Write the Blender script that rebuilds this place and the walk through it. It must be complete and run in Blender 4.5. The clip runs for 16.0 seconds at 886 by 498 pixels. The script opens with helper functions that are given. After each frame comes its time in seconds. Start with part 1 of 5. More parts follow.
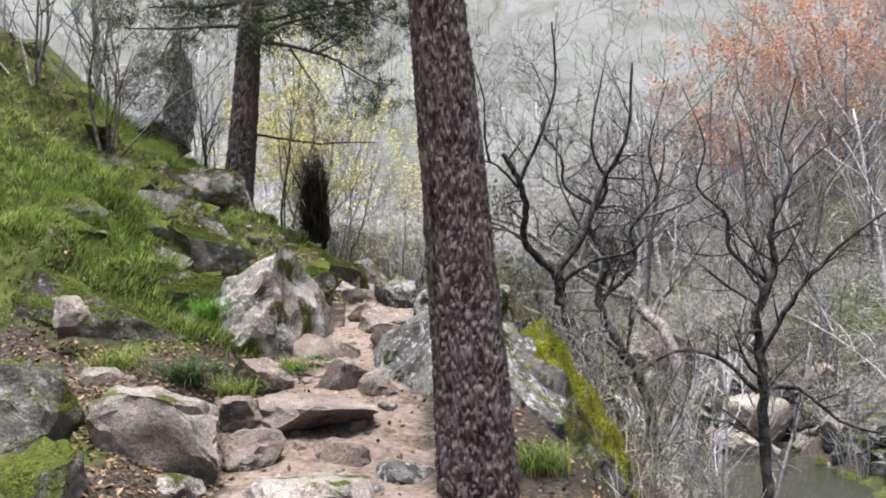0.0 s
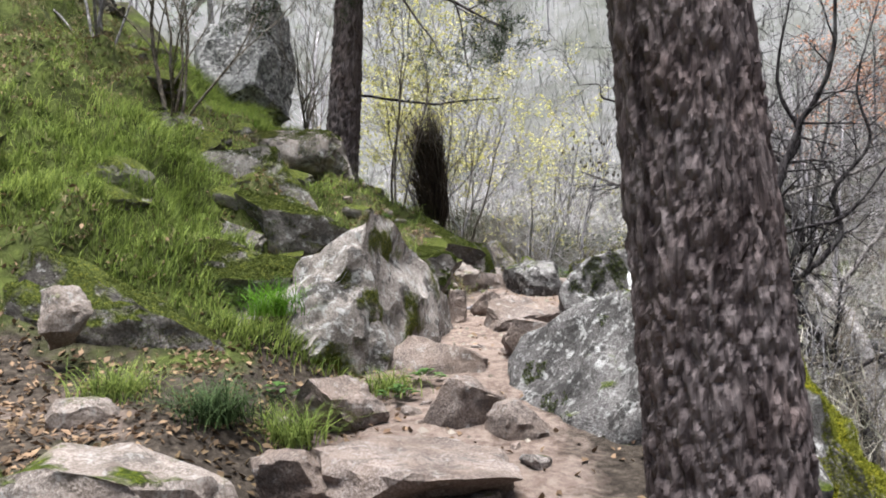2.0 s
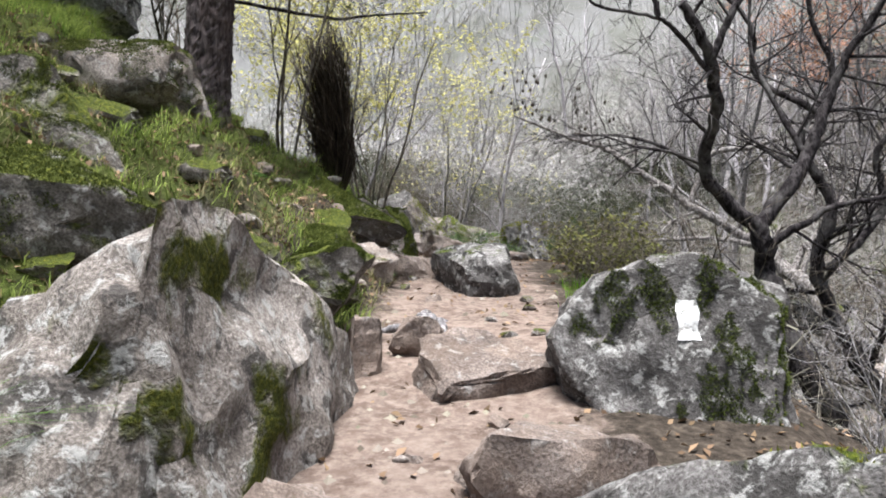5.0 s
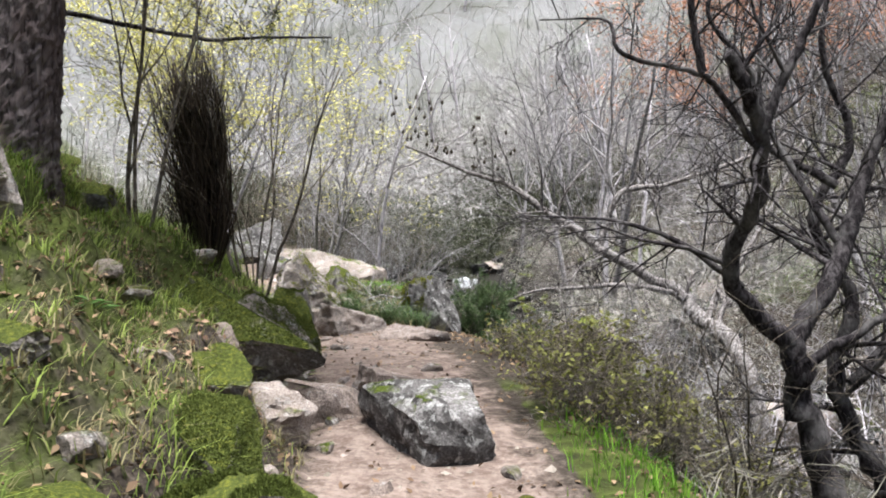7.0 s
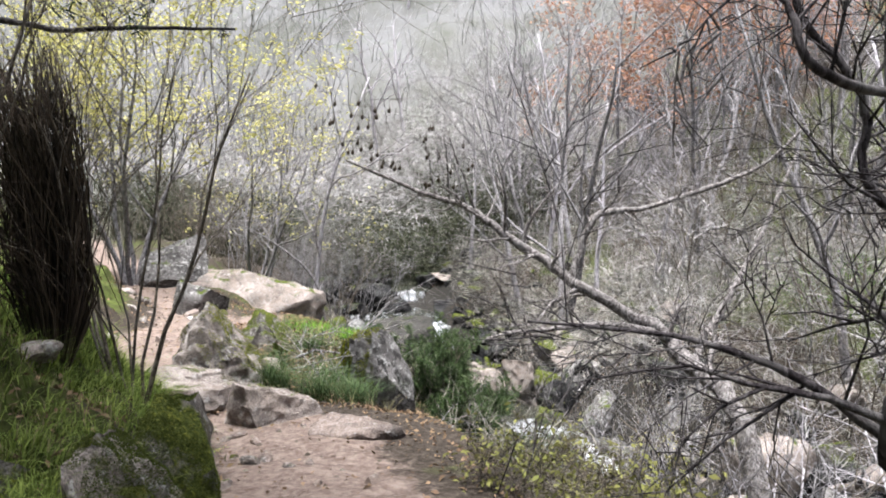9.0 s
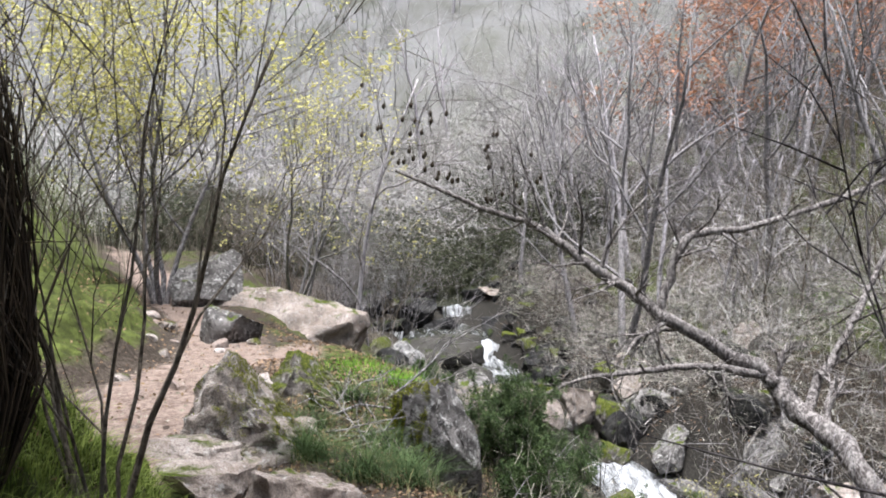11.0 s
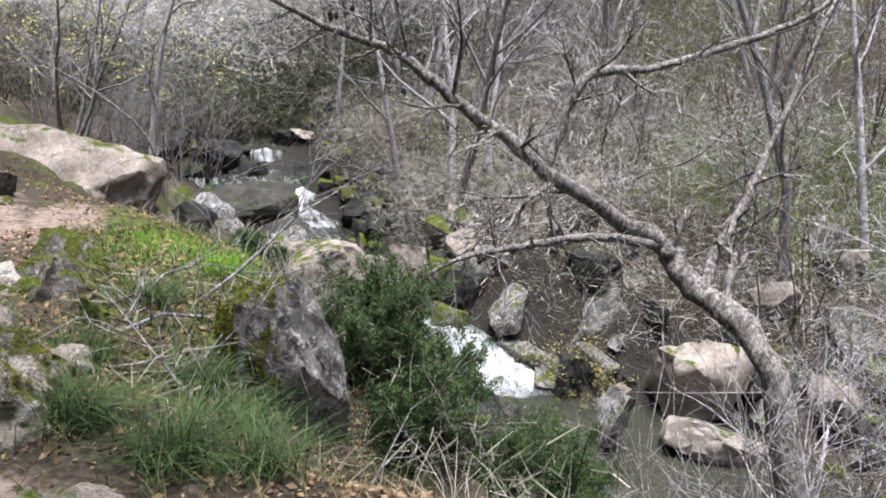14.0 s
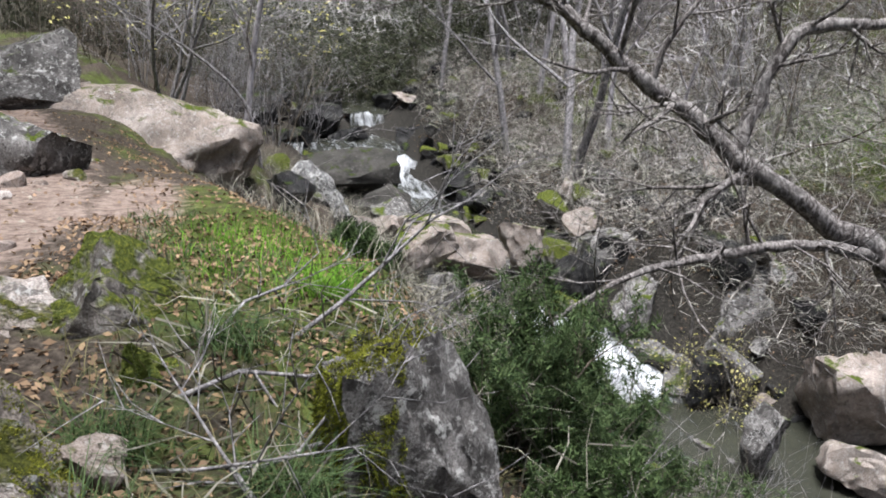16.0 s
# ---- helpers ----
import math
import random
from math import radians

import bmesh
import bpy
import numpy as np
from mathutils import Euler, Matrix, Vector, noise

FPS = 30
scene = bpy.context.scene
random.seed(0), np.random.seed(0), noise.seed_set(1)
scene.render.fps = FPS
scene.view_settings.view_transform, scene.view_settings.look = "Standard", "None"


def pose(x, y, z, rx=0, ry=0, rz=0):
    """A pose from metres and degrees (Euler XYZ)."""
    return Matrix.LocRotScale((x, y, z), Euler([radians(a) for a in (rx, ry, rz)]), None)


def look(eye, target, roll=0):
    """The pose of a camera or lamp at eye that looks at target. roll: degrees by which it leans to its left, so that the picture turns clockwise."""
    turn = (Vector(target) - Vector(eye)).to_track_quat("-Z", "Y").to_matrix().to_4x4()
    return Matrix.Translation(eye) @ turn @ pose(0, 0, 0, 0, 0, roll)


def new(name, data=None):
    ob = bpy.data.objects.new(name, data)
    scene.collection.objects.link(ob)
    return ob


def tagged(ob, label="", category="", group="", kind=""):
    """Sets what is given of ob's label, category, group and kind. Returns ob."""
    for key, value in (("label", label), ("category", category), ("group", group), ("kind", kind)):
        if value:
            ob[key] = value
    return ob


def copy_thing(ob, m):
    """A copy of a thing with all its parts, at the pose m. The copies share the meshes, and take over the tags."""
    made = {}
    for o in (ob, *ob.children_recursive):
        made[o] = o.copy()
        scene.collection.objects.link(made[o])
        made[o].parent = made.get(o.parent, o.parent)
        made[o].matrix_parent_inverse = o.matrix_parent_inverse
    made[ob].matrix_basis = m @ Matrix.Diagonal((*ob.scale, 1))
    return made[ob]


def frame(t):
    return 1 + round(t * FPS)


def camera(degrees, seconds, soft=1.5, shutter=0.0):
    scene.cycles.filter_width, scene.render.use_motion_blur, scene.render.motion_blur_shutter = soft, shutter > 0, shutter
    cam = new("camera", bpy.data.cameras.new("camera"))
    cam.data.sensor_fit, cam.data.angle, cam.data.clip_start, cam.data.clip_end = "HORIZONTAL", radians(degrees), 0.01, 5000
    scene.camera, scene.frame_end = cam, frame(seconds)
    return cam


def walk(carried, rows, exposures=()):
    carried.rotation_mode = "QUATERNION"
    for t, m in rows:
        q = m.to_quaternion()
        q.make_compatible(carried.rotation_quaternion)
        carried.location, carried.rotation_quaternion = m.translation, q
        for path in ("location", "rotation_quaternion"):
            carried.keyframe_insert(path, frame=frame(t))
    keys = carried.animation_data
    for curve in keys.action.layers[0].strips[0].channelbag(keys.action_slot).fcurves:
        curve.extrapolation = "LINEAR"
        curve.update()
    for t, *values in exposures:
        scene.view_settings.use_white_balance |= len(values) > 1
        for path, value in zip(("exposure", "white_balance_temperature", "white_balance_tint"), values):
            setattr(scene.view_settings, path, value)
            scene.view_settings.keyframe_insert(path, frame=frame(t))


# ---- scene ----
cam = camera(56.7, 16.0, 1.9)
PATH = [
    (0, (0.085, 0.025, 1.502), (0.055, 2.263, 1.593), -0.0),
    (0.5, (0.087, 0.584, 1.463), (0.008, 2.82, 1.567), 1.5),
    (1, (0.048, 1.114, 1.484), (-0.05, 3.348, 1.589), 1.0),
    (1.5, (-0.029, 1.596, 1.454), (-0.237, 3.825, 1.551), -0.2),
    (2, (-0.151, 2.027, 1.461), (-0.517, 4.236, 1.517), -0.9),
    (2.5, (-0.293, 2.394, 1.602), (-0.599, 4.614, 1.605), -1.9),
    (3, (-0.332, 2.826, 1.57), (-0.561, 5.053, 1.508), -1.1),
    (5.5, (-0.722, 4.927, 1.94), (-0.758, 7.164, 1.834), 0.3),
    (6, (-0.92, 5.313, 2.132), (-0.781, 7.547, 2.042), -0.5),
    (6.5, (-0.937, 5.816, 2.126), (-0.739, 8.046, 2.053), -0.4),
    (7, (-0.996, 6.281, 2.319), (-0.73, 8.503, 2.23), -0.1),
    (7.5, (-1.029, 6.804, 2.525), (-0.578, 8.994, 2.398), 0.0),
    (8, (-0.974, 7.094, 2.7), (-0.433, 9.264, 2.587), -0.6),
    (8.5, (-0.871, 7.533, 2.711), (-0.44, 9.73, 2.609), -0.0),
    (9, (-0.84, 8.112, 2.697), (-0.419, 10.31, 2.604), 0.0),
    (9.5, (-0.743, 8.507, 2.738), (-0.305, 10.702, 2.668), -0.8),
    (10, (-0.689, 8.923, 2.885), (-0.395, 11.144, 2.824), 0.6),
    (12.5, (-1.072, 10.68, 2.754), (-0.641, 12.869, 2.554), -0.1),
    (13, (-0.98, 11.092, 2.782), (-0.45, 13.239, 2.434), 0.8),
    (13.5, (-0.875, 11.475, 2.709), (-0.155, 13.552, 2.277), 2.5),
    (14, (-0.771, 11.86, 2.707), (0.052, 13.887, 2.222), 2.8),
    (14.5, (-0.635, 12.255, 2.647), (0.13, 14.288, 2.095), 3.5),
    (15, (-0.624, 12.65, 2.609), (-0.008, 14.717, 2.005), 3.6),
    (15.5, (-0.656, 13.064, 2.621), (-0.06, 15.135, 2.008), 1.6),
    (16, (-0.622, 13.424, 2.614), (-0.038, 15.504, 2.022), 3.2),
]
walk(cam, [(t, look(eye, target, roll)) for t, eye, target, roll in PATH], [(0, 1.55, 6100, 9), (5.5, 1.55, 6100, 9), (8.5, 1.75, 6100, 10), (10, 1.5, 6050, 11), (13, 1.4, 6050, 11), (14.5, 1.4, 6000, 11), (16, 1.15, 6000, 10)])

# ---- light ----
world = bpy.data.worlds.new("sky")
scene.world = world
world.use_nodes = True
wn = world.node_tree
sky = wn.nodes.new("ShaderNodeTexSky")
sky.sky_type = "NISHITA"
sky.sun_disc = False
sky.sun_elevation, sky.sun_rotation = radians(82), radians(195)
sky.air_density, sky.dust_density, sky.ozone_density = 1.2, 6.0, 0.5
wn.links.new(sky.outputs[0], wn.nodes["Background"].inputs[0])
wn.nodes["Background"].inputs[1].default_value = 0.062
sun_lamp = bpy.data.lights.new("sun", "SUN")
sun_lamp.energy, sun_lamp.angle, sun_lamp.color = 5.0, radians(26), (1.0, 0.97, 0.93)
sun = new("sun", sun_lamp)
sun.matrix_world = look((0, 0, 0), (-math.sin(radians(195)) * math.cos(radians(82)), -math.cos(radians(195)) * math.cos(radians(82)), -math.sin(radians(82))))

# ---- materials ----
def shader(name, rough=0.85, metallic=0.0):
    m = bpy.data.materials.new(name)
    m.use_nodes = True
    b = m.node_tree.nodes["Principled BSDF"]
    b.inputs["Roughness"].default_value = rough
    b.inputs["Metallic"].default_value = metallic
    b.inputs["Specular IOR Level"].default_value = 0.08
    return m, m.node_tree, b


def nd(t, kind, **vals):
    n = t.nodes.new("ShaderNode" + kind)
    for k, v in vals.items():
        n.inputs[k].default_value = v
    return n


def coords(t, stretch=(1, 1, 1), by_object=False):
    src = t.nodes.new("ShaderNodeTexCoord")
    mp = t.nodes.new("ShaderNodeMapping")
    mp.inputs["Scale"].default_value = stretch
    if by_object:
        t.links.new(src.outputs["Object"], mp.inputs[0])
    else:
        geo = t.nodes.new("ShaderNodeNewGeometry")
        t.links.new(geo.outputs["Position"], mp.inputs[0])
    return mp.outputs[0]


def fnoise(t, co, scale, detail=6.0, rough=0.6, dist=0.0):
    n = nd(t, "TexNoise", Scale=scale, Detail=detail, Roughness=rough, Distortion=dist)
    t.links.new(co, n.inputs["Vector"])
    return n.outputs["Fac"]


def ramp(t, fac, stops):
    r = t.nodes.new("ShaderNodeValToRGB")
    e = r.color_ramp.elements
    while len(e) < len(stops):
        e.new(0.5)
    for s, (p, c) in zip(e, stops):
        s.position = p
        s.color = (*c, 1) if len(c) == 3 else c
    t.links.new(fac, r.inputs[0])
    return r.outputs[0]


def step(t, fac, lo, hi):
    return ramp(t, fac, [(lo, (0, 0, 0)), (hi, (1, 1, 1))])


def mix(t, fac, a, b, kind="MIX"):
    n = t.nodes.new("ShaderNodeMix")
    n.data_type = "RGBA"
    n.blend_type = kind
    for sock, v in ((n.inputs[0], fac), (n.inputs[6], a), (n.inputs[7], b)):
        if isinstance(v, (int, float)):
            sock.default_value = v
        elif isinstance(v, tuple):
            sock.default_value = (*v, 1)
        else:
            t.links.new(v, sock)
    return n.outputs[2]


def maths(t, op, a, b):
    n = t.nodes.new("ShaderNodeMath")
    n.operation = op
    for sock, v in zip(n.inputs, (a, b)):
        if isinstance(v, (int, float)):
            sock.default_value = v
        else:
            t.links.new(v, sock)
    return n.outputs[0]


def bump(t, b, height, strength=0.5, dist=0.02):
    n = nd(t, "Bump", Strength=strength, Distance=dist)
    t.links.new(height, n.inputs["Height"])
    t.links.new(n.outputs[0], b.inputs["Normal"])


def attr(t, name):
    n = t.nodes.new("ShaderNodeAttribute")
    n.attribute_name = name
    return n.outputs["Fac"]


def upness(t):
    g = t.nodes.new("ShaderNodeNewGeometry")
    s = t.nodes.new("ShaderNodeSeparateXYZ")
    t.links.new(g.outputs["Normal"], s.inputs[0])
    return s.outputs[2]


def granite(name, dark, mid, pale, lichen=0.5, moss=0.0, mossy=(0.055, 0.075, 0.012), black=0.5, moss_up=0.3, soil=0.0):
    m, t, b = shader(name, 0.88)
    co = coords(t)
    big = fnoise(t, co, 2.2, 8, 0.65, 0.3)
    fine = fnoise(t, co, 38, 6, 0.7)
    col = ramp(t, big, [(0.3, dark), (0.48, mid), (0.68, pale)])
    col = mix(t, step(t, fine, 0.35, 0.7), mix(t, 1.0, col, (0.62, 0.6, 0.6), "MULTIPLY"), col)
    speck = fnoise(t, co, 110, 3, 0.6)
    col = mix(t, step(t, speck, 0.42, 0.6), mix(t, 1.0, col, (0.55, 0.54, 0.53), "MULTIPLY"), col)
    blot = fnoise(t, co, 8.5, 5, 0.62, 0.6)
    col = mix(t, maths(t, "MULTIPLY", step(t, blot, 0.62 - 0.12 * black, 0.66 - 0.1 * black), black), col, (0.045, 0.042, 0.04))
    lich = fnoise(t, co, 17, 7, 0.72, 0.3)
    col = mix(t, maths(t, "MULTIPLY", step(t, lich, 0.6 - 0.12 * lichen, 0.66 - 0.1 * lichen), min(1.0, lichen + 0.2)), col, (0.38, 0.375, 0.36))
    if soil:
        dirt = fnoise(t, co, 5, 6, 0.6)
        col = mix(t, maths(t, "MULTIPLY", step(t, dirt, 0.4, 0.65), soil), col, (0.25, 0.185, 0.145))
    hgt = maths(t, "ADD", maths(t, "ADD", maths(t, "MULTIPLY", fine, 0.45), maths(t, "MULTIPLY", speck, 0.12)), maths(t, "ADD", big, maths(t, "MULTIPLY", lich, 0.4)))
    if moss:
        mn = fnoise(t, co, 3.2, 6, 0.65, 0.4)
        w = maths(t, "ADD", mn, maths(t, "MULTIPLY", upness(t), moss_up))
        w = step(t, w, 0.86 - 0.5 * moss, 0.94 - 0.48 * moss)
        mg = fnoise(t, co, 60, 4, 0.7)
        mcol = ramp(t, mg, [(0.3, tuple(c * 0.45 for c in mossy)), (0.5, mossy), (0.72, (mossy[0] * 2.6, mossy[1] * 2.2, mossy[2] * 1.4))])
        col = mix(t, w, col, mcol)
        hgt = maths(t, "ADD", hgt, maths(t, "MULTIPLY", w, maths(t, "MULTIPLY", mg, 1.2)))
    t.links.new(col, b.inputs["Base Color"])
    bump(t, b, hgt, 0.9, 0.035)
    return m


def bark(name, lo, hi, scale=18, long=0.25, strength=0.8):
    m, t, b = shader(name, 0.92)
    co = coords(t, (1, 1, long))
    n1 = fnoise(t, co, scale, 8, 0.7, 0.8)
    n2 = fnoise(t, coords(t), 5, 4, 0.6)
    col = ramp(t, n1, [(0.32, tuple(c * 0.35 for c in lo)), (0.47, lo), (0.68, hi)])
    col = mix(t, maths(t, "MULTIPLY", step(t, n2, 0.5, 0.7), 0.35), col, (0.24, 0.23, 0.22))
    t.links.new(col, b.inputs["Base Color"])
    bump(t, b, n1, strength, 0.02)
    return m


def plated_bark(name):
    m, t, b = shader(name, 0.9)
    co = coords(t, (1, 1, 0.24))
    n1 = fnoise(t, co, 26, 6, 0.6, 0.8)
    n2 = fnoise(t, coords(t), 4, 5, 0.6)
    pl = attr(t, "plate")
    furrow = fnoise(t, coords(t, (1, 1, 0.16)), 26, 5, 0.6, 0.5)
    col = ramp(t, n1, [(0.3, (0.085, 0.068, 0.068)), (0.5, (0.13, 0.107, 0.106)), (0.74, (0.2, 0.172, 0.17))])
    col = mix(t, maths(t, "MULTIPLY", step(t, n2, 0.42, 0.62), 0.55), col, (0.11, 0.078, 0.072))
    col = mix(t, step(t, furrow, 0.36, 0.5), mix(t, 1.0, col, (0.35, 0.33, 0.34), "MULTIPLY"), col)
    col = mix(t, step(t, maths(t, "ADD", pl, maths(t, "MULTIPLY", maths(t, "SUBTRACT", n1, 0.5), 0.6)), 0.0, 0.3), (0.04, 0.031, 0.032), col)
    t.links.new(col, b.inputs["Base Color"])
    bump(t, b, maths(t, "ADD", maths(t, "MULTIPLY", furrow, 1.5), maths(t, "ADD", n1, maths(t, "MULTIPLY", pl, 0.8))), 0.9, 0.025)
    return m


def leafy(name, lo, hi, through_light=0.0, rough=0.7):
    m, t, b = shader(name, rough)
    g = t.nodes.new("ShaderNodeNewGeometry")
    col = ramp(t, g.outputs["Random Per Island"], [(0.0, lo), (1.0, hi)])
    n = fnoise(t, coords(t), 1.6, 4, 0.6)
    col = mix(t, step(t, n, 0.35, 0.7), mix(t, 1.0, col, (0.55, 0.6, 0.5), "MULTIPLY"), col)
    t.links.new(col, b.inputs["Base Color"])
    b.inputs["Transmission Weight"].default_value = 0.0
    if through_light:
        tr = t.nodes.new("ShaderNodeBsdfTranslucent")
        mx = t.nodes.new("ShaderNodeMixShader")
        mx.inputs[0].default_value = through_light
        t.links.new(col, tr.inputs[0])
        t.links.new(b.outputs[0], mx.inputs[1])
        t.links.new(tr.outputs[0], mx.inputs[2])
        t.links.new(mx.outputs[0], t.nodes["Material Output"].inputs[0])
    return m


LICHENED = granite("white_lichen_granite", (0.1, 0.1, 0.1), (0.24, 0.24, 0.24), (0.42, 0.42, 0.42), 0.9, 0.1, black=0.9)
GRANITE = granite("lichen_granite", (0.07, 0.066, 0.064), (0.17, 0.163, 0.158), (0.36, 0.345, 0.335), 0.5, 0.15, black=0.95)
PALE = granite("pale_granite", (0.13, 0.113, 0.1), (0.31, 0.272, 0.245), (0.54, 0.485, 0.445), 0.35, 0.12, black=0.45, soil=0.25)
TRAIL_STONE = granite("trodden_granite", (0.1, 0.082, 0.072), (0.24, 0.2, 0.178), (0.44, 0.38, 0.345), 0.25, 0.0, black=0.5, soil=0.35)
MOSSY = granite("mossy_granite", (0.07, 0.064, 0.056), (0.18, 0.165, 0.15), (0.36, 0.335, 0.31), 0.4, 0.62, (0.065, 0.08, 0.018), black=0.55)
MOSS_GOLD = granite("golden_moss_granite", (0.13, 0.12, 0.11), (0.26, 0.25, 0.23), (0.42, 0.4, 0.38), 0.5, 0.62, (0.14, 0.145, 0.012), 0.4, 0.35)
STAINED = granite("weathered_granite", (0.09, 0.076, 0.066), (0.31, 0.275, 0.245), (0.6, 0.545, 0.51), 0.45, 0.42, (0.05, 0.056, 0.013), 0.7, 0.2)
STREAKED = granite("streaked_mossy_granite", (0.09, 0.076, 0.066), (0.29, 0.26, 0.235), (0.6, 0.55, 0.51), 0.6, 0.77, (0.06, 0.07, 0.015), 0.8, -0.25)
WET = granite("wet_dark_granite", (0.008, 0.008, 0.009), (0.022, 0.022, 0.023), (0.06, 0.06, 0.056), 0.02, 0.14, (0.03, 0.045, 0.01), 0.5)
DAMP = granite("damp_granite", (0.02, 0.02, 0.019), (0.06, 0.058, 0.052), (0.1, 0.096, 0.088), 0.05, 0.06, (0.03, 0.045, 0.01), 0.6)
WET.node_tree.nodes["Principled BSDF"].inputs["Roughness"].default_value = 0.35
PINE_BARK = bark("pine_bark", (0.05, 0.041, 0.042), (0.135, 0.115, 0.115), 30, 0.5, 1.0)
ALDER_BARK = bark("dark_bark", (0.018, 0.015, 0.016), (0.09, 0.081, 0.082), 30, 0.4)
GREY_BARK = bark("grey_bark", (0.13, 0.122, 0.125), (0.44, 0.415, 0.42), 30, 0.4)
LEAN_BARK = bark("lichened_bark", (0.08, 0.07, 0.067), (0.38, 0.355, 0.34), 30, 0.5)
# distance haze painted into the bark as pale grey; the birch shares it
PALE_HAZE_BARK = bark("pale_hazed_bark", (0.28, 0.26, 0.275), (0.6, 0.57, 0.59), 12, 0.5, 0.3)
BROWN_BARK = bark("brown_twig_bark", (0.065, 0.055, 0.043), (0.23, 0.195, 0.155), 30, 0.4)
PLATED = plated_bark("plated_pine_bark")
NEEDLE = leafy("pine_needles", (0.018, 0.03, 0.014), (0.07, 0.09, 0.04), 0.15)
JUNIPER = leafy("juniper_needles", (0.022, 0.042, 0.018), (0.13, 0.175, 0.075), 0.25)
YELLOW = leafy("yellow_leaves", (0.46, 0.41, 0.12), (0.74, 0.68, 0.3), 0.35)
RUST = leafy("rust_leaves", (0.42, 0.2, 0.13), (0.66, 0.36, 0.26), 0.35)
GRASS = leafy("grass_blades", (0.045, 0.07, 0.015), (0.32, 0.385, 0.1), 0.35)
LUSH = leafy("fresh_grass", (0.065, 0.16, 0.012), (0.21, 0.38, 0.045), 0.35)
TUSSOCK = leafy("blue_green_grass", (0.02, 0.036, 0.014), (0.105, 0.15, 0.062), 0.2)
DRYGRASS = leafy("dry_grass", (0.09, 0.076, 0.038), (0.26, 0.225, 0.125), 0.2)
LITTER = leafy("fallen_leaves", (0.07, 0.042, 0.028), (0.34, 0.225, 0.15), 0.1)
BRAMBLE = leafy("bramble_leaves", (0.07, 0.06, 0.02), (0.3, 0.29, 0.1), 0.3)
IVY = leafy("broad_green_leaves", (0.035, 0.08, 0.02), (0.12, 0.2, 0.06), 0.2, 0.5)
DARKTWIG = leafy("dead_dark_twigs", (0.016, 0.012, 0.01), (0.075, 0.055, 0.04))
PEBBLE = leafy("gravel", (0.09, 0.07, 0.058), (0.36, 0.31, 0.275))
PAINT, pt, pb = shader("white_trail_paint", 0.6)
pcol = mix(pt, step(pt, fnoise(pt, coords(pt), 30, 6, 0.7), 0.38, 0.5), (0.2, 0.19, 0.18), (0.62, 0.62, 0.61))
pt.links.new(pcol, pb.inputs["Base Color"])

# ground: trodden soil, litter and turf
EARTH, et, eb = shader("woodland_soil", 0.95)
eco = coords(et)
e1, e2, e3 = fnoise(et, eco, 1.7, 8, 0.65), fnoise(et, eco, 24, 8, 0.7), fnoise(et, eco, 7, 6, 0.65, 0.5)
soil = ramp(et, e3, [(0.3, (0.065, 0.045, 0.036)), (0.5, (0.135, 0.1, 0.083)), (0.7, (0.215, 0.168, 0.143))])
soil = mix(et, step(et, e2, 0.45, 0.75), soil, (0.26, 0.212, 0.182))
turf = ramp(et, e3, [(0.3, (0.02, 0.022, 0.01)), (0.5, (0.045, 0.055, 0.015)), (0.7, (0.09, 0.11, 0.028))])
duff = ramp(et, e2, [(0.3, (0.014, 0.011, 0.009)), (0.5, (0.042, 0.034, 0.027)), (0.72, (0.11, 0.09, 0.072))])
floor_col = mix(et, step(et, maths(et, "ADD", attr(et, "turf"), maths(et, "MULTIPLY", maths(et, "SUBTRACT", e1, 0.5), 1.6)), 0.35, 0.6), duff, turf)
floor_col = mix(et, step(et, maths(et, "ADD", attr(et, "trod"), maths(et, "MULTIPLY", maths(et, "SUBTRACT", e3, 0.5), 0.9)), 0.35, 0.65), floor_col, soil)
# far hillside: haze painted in as a raised grey-green ground colour
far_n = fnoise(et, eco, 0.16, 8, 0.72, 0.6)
far_haze_col = ramp(et, far_n, [(0.3, (0.06, 0.064, 0.048)), (0.45, (0.115, 0.116, 0.106)), (0.58, (0.155, 0.153, 0.154)), (0.7, (0.1, 0.125, 0.075))])
floor_col = mix(et, attr(et, "far"), floor_col, far_haze_col)
floor_col = mix(et, attr(et, "damp"), floor_col, ramp(et, e2, [(0.3, (0.008, 0.008, 0.007)), (0.55, (0.025, 0.023, 0.02)), (0.75, (0.07, 0.062, 0.052))]))
et.links.new(floor_col, eb.inputs["Base Color"])
bump(et, eb, maths(et, "ADD", e2, e3), 0.8, 0.03)

# stream
WATER, wt, wb = shader("stream_water", 0.08)
wco = coords(wt, (1, 0.35, 1))
w1, w2 = fnoise(wt, wco, 5, 5, 0.6, 0.8), fnoise(wt, coords(wt, (1, 0.3, 0.3)), 6, 8, 0.8, 0.5)
foam = step(wt, maths(wt, "ADD", attr(wt, "foam"), maths(wt, "MULTIPLY", maths(wt, "SUBTRACT", w2, 0.5), 2.6)), 0.28, 0.85)
wt.links.new(mix(wt, foam, (0.03, 0.031, 0.023), (0.72, 0.74, 0.77)), wb.inputs["Base Color"])
wt.links.new(ramp(wt, foam, [(0, (0.06, 0.06, 0.06)), (1, (0.6, 0.6, 0.6))]), wb.inputs["Roughness"])
wb.inputs["Specular IOR Level"].default_value = 0.5
bump(wt, wb, maths(wt, "MULTIPLY", maths(wt, "ADD", w1, w2), maths(wt, "ADD", foam, 0.12)), 0.9, 0.09)


